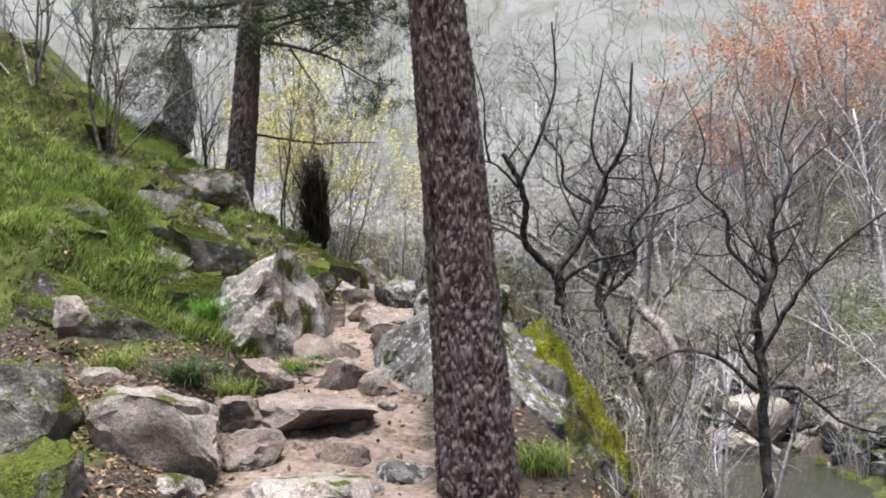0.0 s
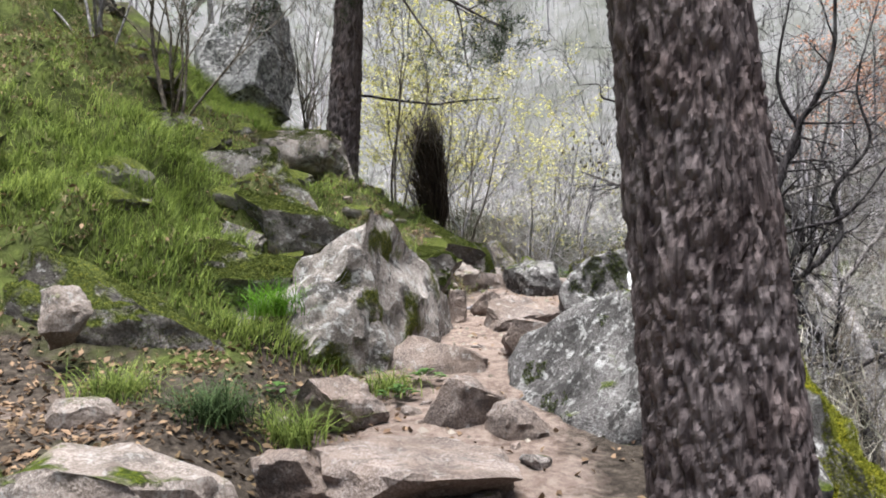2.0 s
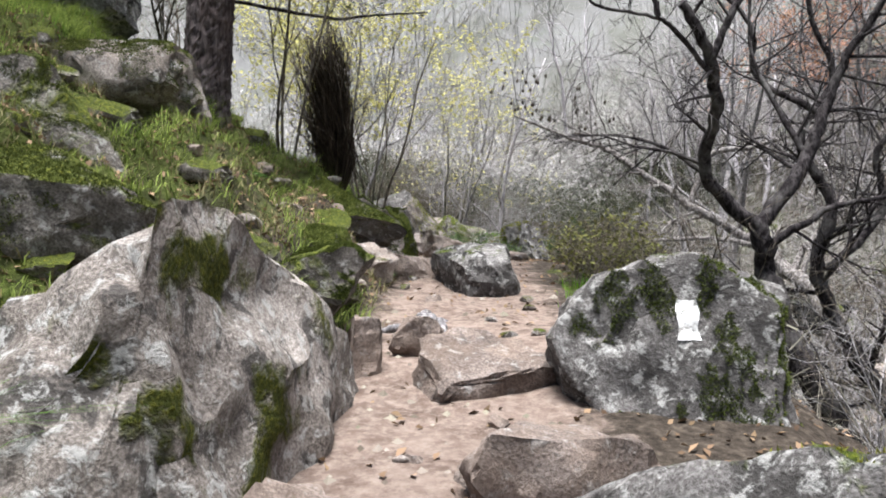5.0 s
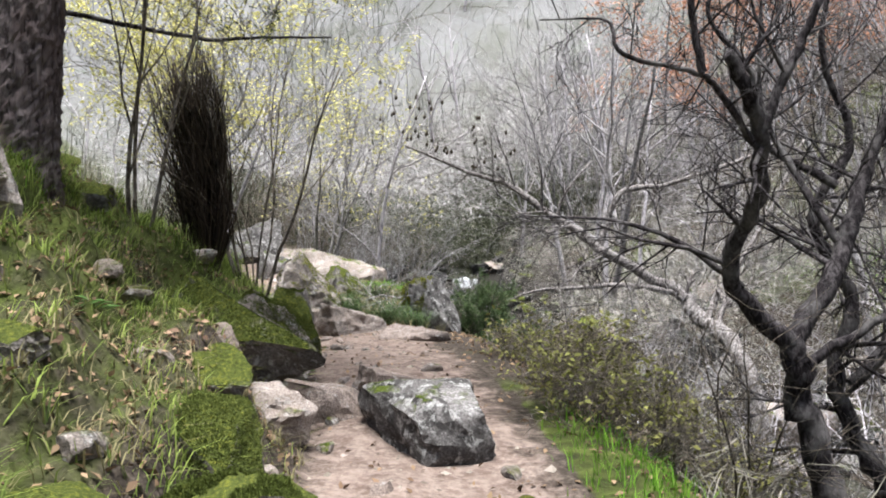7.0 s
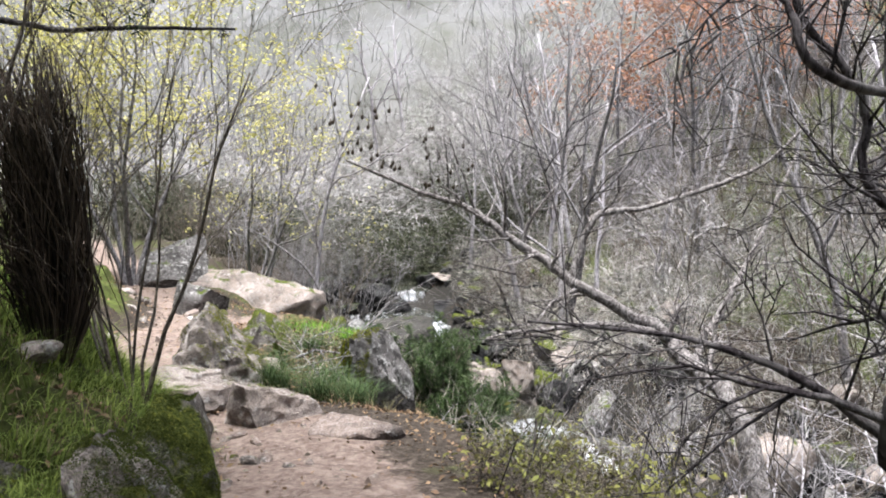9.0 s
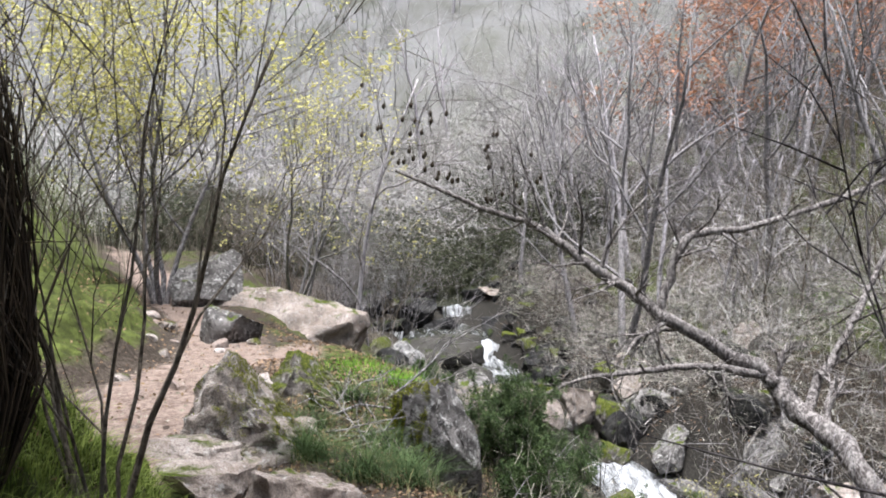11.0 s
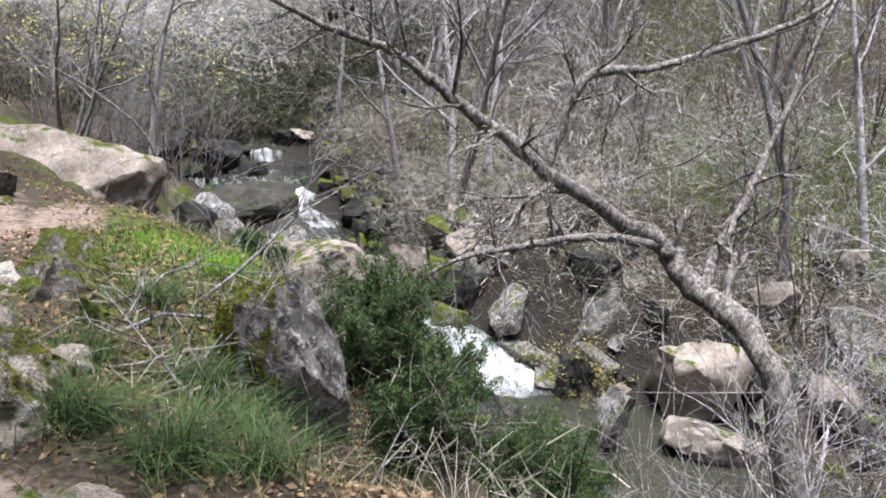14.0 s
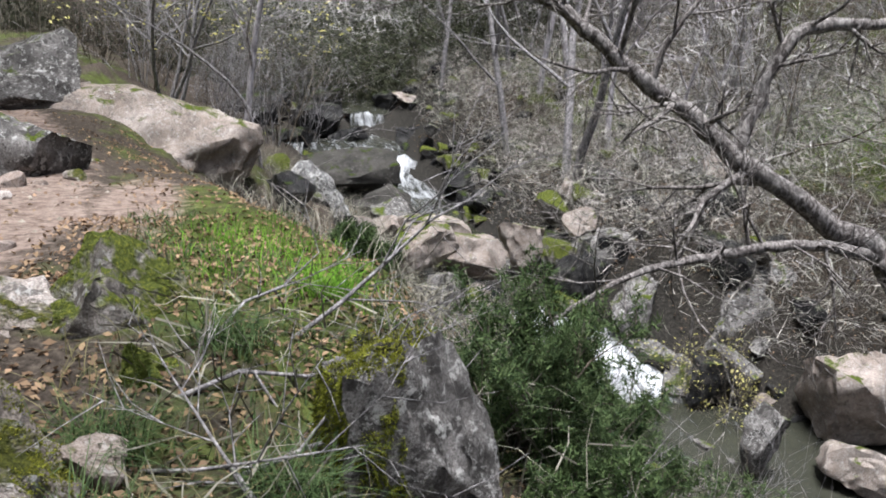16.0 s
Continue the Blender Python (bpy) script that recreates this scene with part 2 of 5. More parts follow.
# ---- shaping helpers ----
def mesh_object(name, verts, faces, mat, parent=None, label="", smooth=True):
    me = bpy.data.meshes.new(name)
    me.from_pydata([tuple(v) for v in verts], [], [tuple(f) for f in faces])
    me.materials.append(mat)
    if smooth:
        me.polygons.foreach_set("use_smooth", [True] * len(me.polygons))
    me.update()
    ob = new(name, me)
    if parent:
        ob.parent = parent
        if label:
            ob["label"] = label
    return ob


def holder(name, at=(0, 0, 0), label="", category="", group="", kind=""):
    ob = new(name)
    ob.location = at
    ob.empty_display_size = 0.1
    return tagged(ob, label, category, group, kind)


rng = np.random.default_rng(7)
LAT = rng.random((256, 256))


def vnoise(x, y):
    x, y = np.asarray(x, float), np.asarray(y, float)
    xi, yi = np.floor(x).astype(int), np.floor(y).astype(int)
    fx, fy = x - xi, y - yi
    fx, fy = fx * fx * (3 - 2 * fx), fy * fy * (3 - 2 * fy)
    a, b = LAT[xi % 256, yi % 256], LAT[(xi + 1) % 256, yi % 256]
    c, d = LAT[xi % 256, (yi + 1) % 256], LAT[(xi + 1) % 256, (yi + 1) % 256]
    return (a * (1 - fx) + b * fx) * (1 - fy) + (c * (1 - fx) + d * fx) * fy - 0.5


def fractal(x, y, octaves=4, gain=0.5):
    total, amp, f = 0, 1.0, 1.0
    for k in range(octaves):
        total = total + amp * vnoise(x * f + 17.3 * k, y * f + 5.1 * k)
        amp *= gain
        f *= 2.03
    return total


def smooth01(v):
    v = np.clip(v, 0, 1)
    return v * v * (3 - 2 * v)


# ---- the lie of the land ----
TRAIL_Y = [-60, -10, 0, 2, 4, 6, 8, 10, 12, 13.8, 15.2, 17, 19, 22, 26, 40, 80]
TRAIL_X = [3, 0.6, 0.08, -0.15, -0.55, -0.85, -0.7, -0.68, -0.75, -0.85, -2.0, -2.4, -2.0, -2.4, -3.8, -8, -16]
TRAIL_Z = [-6, -1.1, 0.08, 0.28, 0.52, 0.86, 1.08, 1.22, 1.27, 1.2, 1.24, 1.36, 1.28, 1.2, 1.3, 1.8, 4]
RIM_X = [4, 1.6, 1.0, 0.85, 0.7, 0.5, 0.5, 0.25, 0.2, 0.1, -0.1, -0.25, -0.4, -1.1, -2.3, -6, -11]
STREAM = [(120, 2, 22, 2), (60, 3.2, 4.5, 1.2), (44, 3.4, 0.9, 1.2), (41, 3.6, 0.1, 1.5), (39, 3.7, -0.02, 0.8), (38.2, 3.7, -0.1, 0.35), (37.95, 3.75, -0.6, 0.42), (37.6, 3.6, -0.68, 0.6), (36.3, 2.6, -0.74, 1.75), (35.4, 3.2, -0.84, 1.0),
          (34.9, 4.1, -0.92, 0.34), (34.55, 4.15, -1.3, 0.46), (34.0, 4.15, -1.5, 0.6), (33, 4.0, -1.64, 0.85), (31, 3.9, -1.68, 0.8), (27, 4.3, -1.7, 0.5), (25.1, 4.45, -1.77, 0.45), (24.3, 5.0, -2.1, 0.6), (23.5, 5.6, -2.58, 0.85),
          (22, 6.3, -2.72, 2.4), (19, 6.9, -2.85, 2.4), (14, 6.9, -3.3, 2.0), (5, 7, -4, 2), (-20, 7, -6, 2), (-60, 6, -10, 2)]
SY = [s[0] for s in STREAM][::-1]
SX = [s[1] for s in STREAM][::-1]
SZ = [s[2] for s in STREAM][::-1]
SW = [s[3] for s in STREAM][::-1]


def land(x, y, rough=1.0):
    x, y = np.asarray(x, float), np.asarray(y, float)
    px, pz, rim = np.interp(y, TRAIL_Y, TRAIL_X), np.interp(y, TRAIL_Y, TRAIL_Z), np.interp(y, TRAIL_Y, RIM_X)
    sx, sz, sw = np.interp(y, SY, SX), np.interp(y, SY, SZ), np.interp(y, SY, SW)
    half = 0.5
    s = np.maximum(0, px - half - x)
    lip = np.interp(y, [0, 4, 5.6, 6.2, 9, 14, 16, 19], [0.2, 0.2, 0.2, 0.3, 0.34, 0.34, 0.15, 0.15])
    grade = np.interp(y, [0, 5.5, 6.2, 9, 14, 17, 22], [0.06, 0.06, 0.42, 0.6, 0.6, 0.5, 0.5])
    left = lip * smooth01(s / 0.45) + grade * np.maximum(0, s - 0.15) + 0.12 * np.maximum(0, s - 1.8) + 0.1 * np.maximum(0, s - 20)
    bed = sz - 0.3
    near = sx - sw
    q = (x - rim) / np.maximum(near - rim, 0.3)
    right = (bed - pz) * np.where(q < 1, smooth01(q) * 0.6 + np.clip(q, 0, 1) * 0.4, 1.0)
    right = np.where(x > rim, right, 0)
    over = np.maximum(0, x - sx - sw)
    right = right + 0.9 * smooth01(over / 1.4) + 0.28 * over + 0.4 * np.maximum(0, over - 12)
    z = pz + left + right + 0.6 * np.maximum(0, y - 62) * smooth01((y - 62) / 30)
    d = np.minimum(np.abs(x - px), 3) / 3
    wild = np.clip(np.where(x < px, s / 0.6, (x - rim) / 0.8), 0, 1) * np.where((x < px) & (y < 5.9), 0.25, 1.0)
    z = z + rough * (0.05 * fractal(x * 2.2, y * 2.2) + wild * 0.26 * fractal(x * 0.9 + 40, y * 0.9) + wild * 0.34 * np.abs(fractal(x * 1.7 + 9, y * 2.0)) + wild * 0.1 * np.floor(3 * fractal(x * 0.8, y * 1.4 + 3)) / 3)
    bank = np.clip((s - 0.15) / 0.5, 0, 1) * (y > 5.9)
    z = z + rough * bank * (0.3 * np.abs(fractal(x * 1.25 + 21, y * 1.25 + 4, 3)) + 0.1 * np.abs(vnoise(x * 4.2, y * 4.2)) - 0.1)
    run = s * 1.15 + 1.1 * fractal(x * 0.55 + 31, y * 0.55 + 2, 3)
    fall = run - np.floor(run)
    z = z + rough * bank * 0.2 * (smooth01((fall - 0.72) / 0.2) - fall)
    z = z - 0.5 * np.exp(-((x - 1.35) ** 2 / 0.3 + (y - 5.2) ** 2 / 1.2))
    z = z - 0.55 * np.exp(-((x + 0.4) ** 2 / 1.6 + (y - 24.0) ** 2 / 4.5)) - 0.2 * np.exp(-((x - 1.0) ** 2 / 1.0 + (y - 17) ** 2 / 3)) - 0.5 * np.exp(-((x - 0.3) ** 2 / 0.3 + (y - 15.5) ** 2 / 0.5))
    far = smooth01((np.hypot(x, y - 10) - 25) / 40)
    z = z + rough * far * 5 * fractal(x * 0.07, y * 0.07 + 8)
    return z


def gz(x, y):
    return float(land(x, y))


def spaced(lo, a, b, hi, fine, n_out):
    mid = np.arange(a, b, fine)
    g = np.linspace(0, 1, n_out + 1)[1:] ** 2.4
    return np.concatenate([(a - g * (a - lo))[::-1], mid, b + g * (hi - b)])


gxs, gys = spaced(-320, -5, 3.2, 320, 0.06, 70), spaced(-160, -0.5, 19, 420, 0.075, 95)
GX, GY = np.meshgrid(gxs, gys)
GZ = land(GX, GY)
nx, ny = len(gxs), len(gys)
idx = np.arange(nx * ny).reshape(ny, nx)
quads = np.stack([idx[:-1, :-1], idx[:-1, 1:], idx[1:, 1:], idx[1:, :-1]], -1).reshape(-1, 4)
ground = mesh_object("ground", np.stack([GX, GY, GZ], -1).reshape(-1, 3).tolist(), quads.tolist(), EARTH)
tagged(ground, "brown trodden earth and grassy bank of a wooded valley", "ground", kind="structure")
PXg = np.interp(GY, TRAIL_Y, TRAIL_X)
trod = np.clip(1.25 - np.abs(GX - PXg - np.where(GX > PXg, 0.1, 0)) / 0.62, 0, 1)
trod = np.maximum(trod, 0.45 * np.clip(1.3 - np.hypot((GX + 2.1) / 0.9, (GY - 4.9) / 0.5), 0, 1))
trod = np.maximum(trod, 0.8 * np.clip(1.3 - np.hypot((GX + 1.2) / 0.45, (GY - 19.5) / 1.8), 0, 1))
turf = np.clip((PXg - 0.55 - GX) / 0.6, 0, 1) + 0.9 * np.clip(1.2 - np.hypot((GX - 0.3) / 0.35, (GY - 9.6) / 1.3), 0, 1) + 0.9 * np.clip(1.2 - np.hypot((GX + 0.3) / 0.6, (GY - 18) / 1.2), 0, 1)
turf = np.maximum(turf * (0.75 + 0.6 * fractal(GX * 0.7, GY * 0.7)), 0)
turf = turf - 0.7 * np.clip(1.4 - np.hypot((GX + 2.3) / 1.3, (GY - 4.9) / 0.8), 0, 1)
turf = turf + (GX > PXg + 0.7) * (GY > 8) * np.clip(0.4 + 0.9 * fractal(GX * 0.5 + 3, GY * 0.5), 0, 0.6)
turf = turf + 0.7 * np.clip(1.3 - np.hypot((GX - 13) / 3.0, (GY - 27) / 5), 0, 1)
near_stream = np.clip(1.6 - (np.abs(GX - np.interp(GY, SY, SX)) - np.interp(GY, SY, SW)) / 2.2, 0, 1) * (GY > 20)
turf = turf - 1.2 * near_stream
# far: share of the haze-greyed colour, growing with distance
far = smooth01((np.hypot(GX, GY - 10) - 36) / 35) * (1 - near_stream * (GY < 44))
damp = np.clip(1.0 - (np.abs(GX - np.interp(GY, SY, SX)) - np.interp(GY, SY, SW) - 1.0) / 2.0, 0, 1) * np.clip((GY - 21) / 2, 0, 1) * np.clip((41 - GY) / 2, 0, 1)
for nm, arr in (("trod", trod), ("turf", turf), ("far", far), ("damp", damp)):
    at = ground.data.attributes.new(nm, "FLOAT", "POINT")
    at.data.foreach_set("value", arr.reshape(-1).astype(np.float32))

# stream surface
sv, sf, foam_v = [], [], []
ys_s = []
SHOWN = [s for s in STREAM if s[0] < 42]
for (y1, *_), (y2, *_) in zip(SHOWN[:-1], SHOWN[1:]):
    ys_s += list(np.linspace(y1, y2, max(3, int(min(30, abs(y1 - y2) / 0.12))), endpoint=False))
COLS = 19
for i, y in enumerate(ys_s):
    x0, z0, w0 = np.interp(y, SY, SX), np.interp(y, SY, SZ), np.interp(y, SY, SW)
    slope = abs(np.interp(y + 0.15, SY, SZ) - np.interp(y - 0.15, SY, SZ)) / 0.3
    for c in range(COLS):
        u = c / (COLS - 1) * 2 - 1
        x = x0 + u * (w0 + 0.15)
        fr = float(fractal(x * 5, y * 2.2))
        sv.append((x, y + 0.05 * fr * min(1, slope * 3), z0 + fr * (0.02 + 0.3 * min(1, slope)) - 0.08 * u * u))
        foam_v.append(min(0.5, slope * 0.8) * (1 - 0.6 * u * u) + 0.4 * (23.2 < y < 25.3) + 0.24 * (33 < y < 37.9) + 0.3 * (30.8 < y < 33.6) * (1 - u * u))
for i in range(len(ys_s) - 1):
    for c in range(COLS - 1):
        a = i * COLS + c
        sf.append((a, a + COLS, a + COLS + 1, a + 1))
stream = mesh_object("stream", sv, sf, WATER)
tagged(stream, "clear mountain stream falling in white cascades over rocks", "stream", kind="structure")
at = stream.data.attributes.new("foam", "FLOAT", "POINT")
at.data.foreach_set("value", np.array(foam_v, np.float32))

spill_v, spill_f = [], []
for i in range(25):
    f = i / 24
    for c in range(9):
        u = c / 4 - 1
        x, y = 1.35 - 0.5 * f + u * (0.3 + 0.15 * f), 36.0 - 1.6 * f
        spill_v.append((x, y, -0.66 - 0.62 * float(smooth01((f - 0.25) / 0.5)) + 0.08 * float(fractal(x * 5, y * 3)) - 0.05 * u * u))
for i in range(24):
    for c in range(8):
        a = i * 9 + c
        spill_f.append((a, a + 9, a + 10, a + 1))
spill = mesh_object("side_spill", spill_v, spill_f, WATER)
tagged(spill, "narrow white spill of water beside a dark boulder", "stream", kind="structure")
spill.data.attributes.new("foam", "FLOAT", "POINT").data.foreach_set("value", np.full(len(spill_v), 0.5, np.float32))


# ---- rocks ----
def rock_mesh(size, seed, cuts=13, bite=(0.42, 0.8), rough=0.07, detail=4, flat_top=0.0, crease=0.45, blocky=0.4, faces=()):
    r = random.Random(seed)
    bm = bmesh.new()
    bmesh.ops.create_icosphere(bm, subdivisions=detail, radius=1)
    planes = []
    for _ in range(cuts):
        n = Vector((r.gauss(0, 1), r.gauss(0, 1), r.gauss(0, 0.8))).normalized()
        planes.append((n, r.uniform(*bite)))
    if flat_top:
        planes.append((Vector((r.uniform(-0.12, 0.12), r.uniform(-0.12, 0.12), 1)).normalized(), flat_top))
    planes += [(Vector(f[:3]).normalized(), f[3]) for f in faces]
    off = Vector((r.uniform(0, 50), r.uniform(0, 50), r.uniform(0, 50)))
    lo, hi = Vector((9, 9, 9)), Vector((-9, -9, -9))
    for v in bm.verts:
        p = v.co / max(abs(c) for c in v.co) ** blocky
        for n, d in planes:
            e = p.dot(n) - d
            if e > 0:
                p -= n * e * 0.97
        p += v.co * (rough * 1.1 * noise.fractal(p * 1.4 + off, 1.0, 2.0, 3) + rough * 1.1 * noise.fractal(p * 4.5 + off, 1.0, 2.0, 4) - rough * crease * max(0.0, 0.25 - abs(noise.noise(p * 1.9 + off))) * 2)
        v.co = p
        for k in range(3):
            lo[k], hi[k] = min(lo[k], p[k]), max(hi[k], p[k])
    for v in bm.verts:
        v.co = Vector([((v.co[k] - lo[k]) / (hi[k] - lo[k]) - 0.5) * size[k] for k in range(3)])
    return bm


def rock(name, label, x, y, top, size, mat, seed, rz=0, rx=0, ry=0, group="", category="rock", **kw):
    bm = rock_mesh(size, seed, **kw)
    me = bpy.data.meshes.new(name)
    bm.to_mesh(me)
    bm.free()
    me.materials.append(mat)
    me.polygons.foreach_set("use_smooth", [True] * len(me.polygons))
    me.set_sharp_from_angle(angle=radians(30))
    ob = new(name, me)
    turn = Euler([radians(a) for a in (rx, ry, rz)]).to_matrix()
    peak = max((turn @ v.co).z for v in me.vertices)
    ob.matrix_world = pose(x, y, top - peak, rx, ry, rz)
    return tagged(ob, label, category, group)


# ---- stems ----
def tube(V, F, pts, rad, sides):
    base = len(V)
    n = len(pts)
    for i in range(n):
        t = (pts[min(i + 1, n - 1)] - pts[max(i - 1, 0)])
        t = t.normalized() if t.length > 1e-6 else Vector((0, 0, 1))
        a = t.cross(Vector((0.31, 0.87, 0.38)))
        a = a.normalized() if a.length > 1e-4 else Vector((1, 0, 0))
        b = t.cross(a)
        for k in range(sides):
            g = 2 * math.pi * k / sides
            V.append(pts[i] + (a * math.cos(g) + b * math.sin(g)) * rad[i])
    for i in range(n - 1):
        for k in range(sides):
            k2 = (k + 1) % sides
            F.append((base + i * sides + k, base + i * sides + k2, base + (i + 1) * sides + k2, base + (i + 1) * sides + k))
    F.append(tuple(base + (n - 1) * sides + k for k in range(sides)))


def grow(V, F, r, p, d, length, radius, level, spec, tips=None, kid=None):
    """One limb with its side limbs. spec: per level (children, length ratio, spread, wander, lift)."""
    kids, ratio, spread, wander, lift = spec[min(level, len(spec) - 1)]
    n = max(2, min(8, int(length / 0.24)))
    pts, rad = [p.copy()], [radius]
    d = d.normalized()
    for i in range(n):
        d = (d + Vector((r.gauss(0, wander), r.gauss(0, wander), r.gauss(0, wander) + lift))).normalized()
        p = p + d * (length / n)
        pts.append(p.copy())
        rad.append(radius * (1 - 0.72 * (i + 1) / n))
    tube(V, F, pts, rad, 9 if radius > 0.07 else 6 if radius > 0.025 else 4 if radius > 0.009 else 3)
    if level >= len(spec) - 1:
        if tips is not None:
            tips.extend(pts[1:])
        return
    for c in range(kids):
        f = 0.25 + 0.75 * (c + r.random()) / kids
        i = min(n - 1, int(f * n))
        q = pts[i].lerp(pts[i + 1], f * n - i)
        ax = Vector((r.gauss(0, 1), r.gauss(0, 1), r.gauss(0, 1)))
        side = (pts[i + 1] - pts[i]).normalized()
        ax = (ax - side * ax.dot(side)).normalized()
        grow(kid[0] if kid else V, kid[1] if kid else F, r, q, side * math.cos(spread) + ax * math.sin(spread), length * ratio * r.uniform(0.65, 1.2), max(0.0028, rad[i] * r.uniform(0.45, 0.7)), level + 1, spec, tips)


def bezier(pts, n=7):
    """A smooth run through a few points (Catmull-Rom)."""
    P = [Vector(p) for p in pts]
    P = [P[0] * 2 - P[1]] + P + [P[-1] * 2 - P[-2]]
    out = []
    for i in range(1, len(P) - 2):
        for k in range(n):
            t = k / n
            a, b, c, d = P[i - 1], P[i], P[i + 1], P[i + 2]
            out.append(0.5 * ((2 * b) + (c - a) * t + (2 * a - 5 * b + 4 * c - d) * t * t + (3 * b - a - 3 * c + d) * t ** 3))
    out.append(P[-2])
    return out


def limb(V, F, r, pts, r0, r1, twigs=0, spec=None, tlen=0.6, sides=9, knots=0.12, tips=None):
    run = bezier(pts)
    n = len(run)
    rad = [(r0 + (r1 - r0) * i / (n - 1)) * (1 + r.uniform(-knots, knots)) for i in range(n)]
    for i in range(1, n - 1):
        run[i] = run[i] + Vector((r.gauss(0, 1), r.gauss(0, 1), r.gauss(0, 1))) * rad[i] * 0.22
    tube(V, F, run, rad, sides)
    for k in range(twigs):
        i = int(n * (0.15 + 0.8 * (k + r.random()) / twigs))
        i = min(i, n - 2)
        d = (run[i + 1] - run[i]).normalized()
        ax = Vector((r.gauss(0, 1), r.gauss(0, 1), r.gauss(0.2, 1)))
        ax = (ax - d * ax.dot(d)).normalized()
        grow(V, F, r, run[i], d * 0.5 + ax, tlen * r.uniform(0.5, 1.4), max(0.004, rad[i] * 0.42), 0, spec, tips)


TWIG = [(5, 0.6, 0.7, 0.16, 0.02), (4, 0.6, 0.75, 0.2, 0.02), (0, 0, 0, 0.22, 0.0)]


def blades(points, length, width, r, lean=0.5, segs=2, drift=(0, 0, 0)):
    """Bent grass blades or needles at the points."""
    P = np.asarray(points, float)
    n = len(P)
    ang = r.uniform(0, 2 * np.pi, n)
    out = np.stack([np.cos(ang), np.sin(ang), np.zeros(n)], 1)
    side = np.stack([-np.sin(ang), np.cos(ang), np.zeros(n)], 1)
    L = length * r.uniform(0.5, 1.3, n)
    lean_v = lean * r.uniform(0.3, 1.6, n)
    V = []
    for k in range(segs):
        f = k / segs
        c = P + out * (L * lean_v * f * f)[:, None] + np.array([0, 0, 1.0]) * (L * f * (1 - 0.35 * f * np.minimum(lean_v, 1.5)))[:, None] + np.array(drift) * (L * f * f)[:, None]
        w = (width * (1 - f * 0.6))
        V += [c - side * w / 2, c + side * w / 2]
    tip = P + out * (L * lean_v)[:, None] + np.array([0, 0, 1.0]) * (L * (1 - 0.35 * np.minimum(lean_v, 1.5)))[:, None] + np.array(drift) * L[:, None]
    V.append(tip)
    m = 2 * segs + 1
    A = np.stack(V, 1).reshape(-1, 3)
    b = np.arange(n) * m
    F = []
    for k in range(segs - 1):
        F += np.stack([b + 2 * k, b + 2 * k + 1, b + 2 * k + 3, b + 2 * k + 2], 1).tolist()
    F += np.stack([b + 2 * segs - 2, b + 2 * segs - 1, b + 2 * segs], 1).tolist()
    return A.tolist(), F


def leaves(points, size, r, flat=0.3, jitter=0.0):
    """Small folded leaves, four corners each, turned at random."""
    P = np.asarray(points, float)
    n = len(P)
    P = P + r.normal(0, 1, (n, 3)) * jitter
    nrm = r.normal(0, 1, (n, 3))
    nrm[:, 2] = np.abs(nrm[:, 2]) + 1.0 / max(flat, 0.05) * 0.6
    nrm /= np.linalg.norm(nrm, axis=1)[:, None]
    a = np.cross(nrm, r.normal(0, 1, (n, 3)))
    a /= np.linalg.norm(a, axis=1)[:, None]
    b = np.cross(nrm, a)
    s = (size * r.uniform(0.5, 1.3, n))[:, None]
    V = np.stack([P - a * s, P + b * s * 0.5 + nrm * s * 0.25, P + a * s, P - b * s * 0.5 + nrm * s * 0.2], 1).reshape(-1, 3)
    i = np.arange(n)[:, None] * 4
    return V.tolist(), np.concatenate([i, i + 1, i + 2, i + 3], 1).tolist()


def sprays(tips, per, length, width, r, spread=1.0):
    """Needle sprays: thin three-cornered needles round each tip."""
    T = np.repeat(np.asarray([tuple(t) for t in tips], float), per, 0)
    n = len(T)
    T = T + r.normal(0, 1, (n, 3)) * length * 0.35
    d = r.normal(0, 1, (n, 3)) * spread
    d[:, 2] += 0.5
    d /= np.linalg.norm(d, axis=1)[:, None]
    s = np.cross(d, r.normal(0, 1, (n, 3)))
    s /= np.linalg.norm(s, axis=1)[:, None]
    L = (length * r.uniform(0.6, 1.3, n))[:, None]
    V = np.stack([T - s * width / 2, T + s * width / 2, T + d * L], 1).reshape(-1, 3)
    return V.tolist(), np.arange(3 * n).reshape(-1, 3).tolist()


# ---- boulders and slabs along the trail ----
rock("boulder", "large weathered granite boulder, streaked and mossy, beside the trail", -1.74, 6.95, 1.8, (1.5, 2.0, 1.7), STREAKED, 11, 0, cuts=5, bite=(0.75, 0.95), rough=0.06, detail=5, crease=0.25, faces=[(-0.5, -0.1, 0.86, 0.5), (0.96, -0.12, 0.22, 0.62), (-0.35, -0.75, 0.55, 0.62), (0.45, -0.85, 0.1, 0.72), (0.1, 0.5, 0.85, 0.7)])
marker = rock("boulder", "rounded granite boulder with dark moss and a white painted blaze", 0.2, 7.75, 1.6, (1.0, 0.85, 1.35), GRANITE, 23, 5, cuts=9, bite=(0.55, 0.85), detail=5, blocky=0.1)
rock("boulder", "big grey granite boulder blotched with pale lichen", 0.12, 5.95, 1.36, (1.45, 1.4, 1.8), GRANITE, 31, 8, 0, 6, cuts=6, bite=(0.7, 0.92), rough=0.06, detail=5, faces=[(-0.62, -0.35, 0.66, 0.6), (0.35, -0.35, 0.86, 0.62), (-0.25, -0.95, 0.1, 0.7), (-0.4, -0.75, -0.5, 0.55), (0.0, 0.4, 0.9, 0.7)])
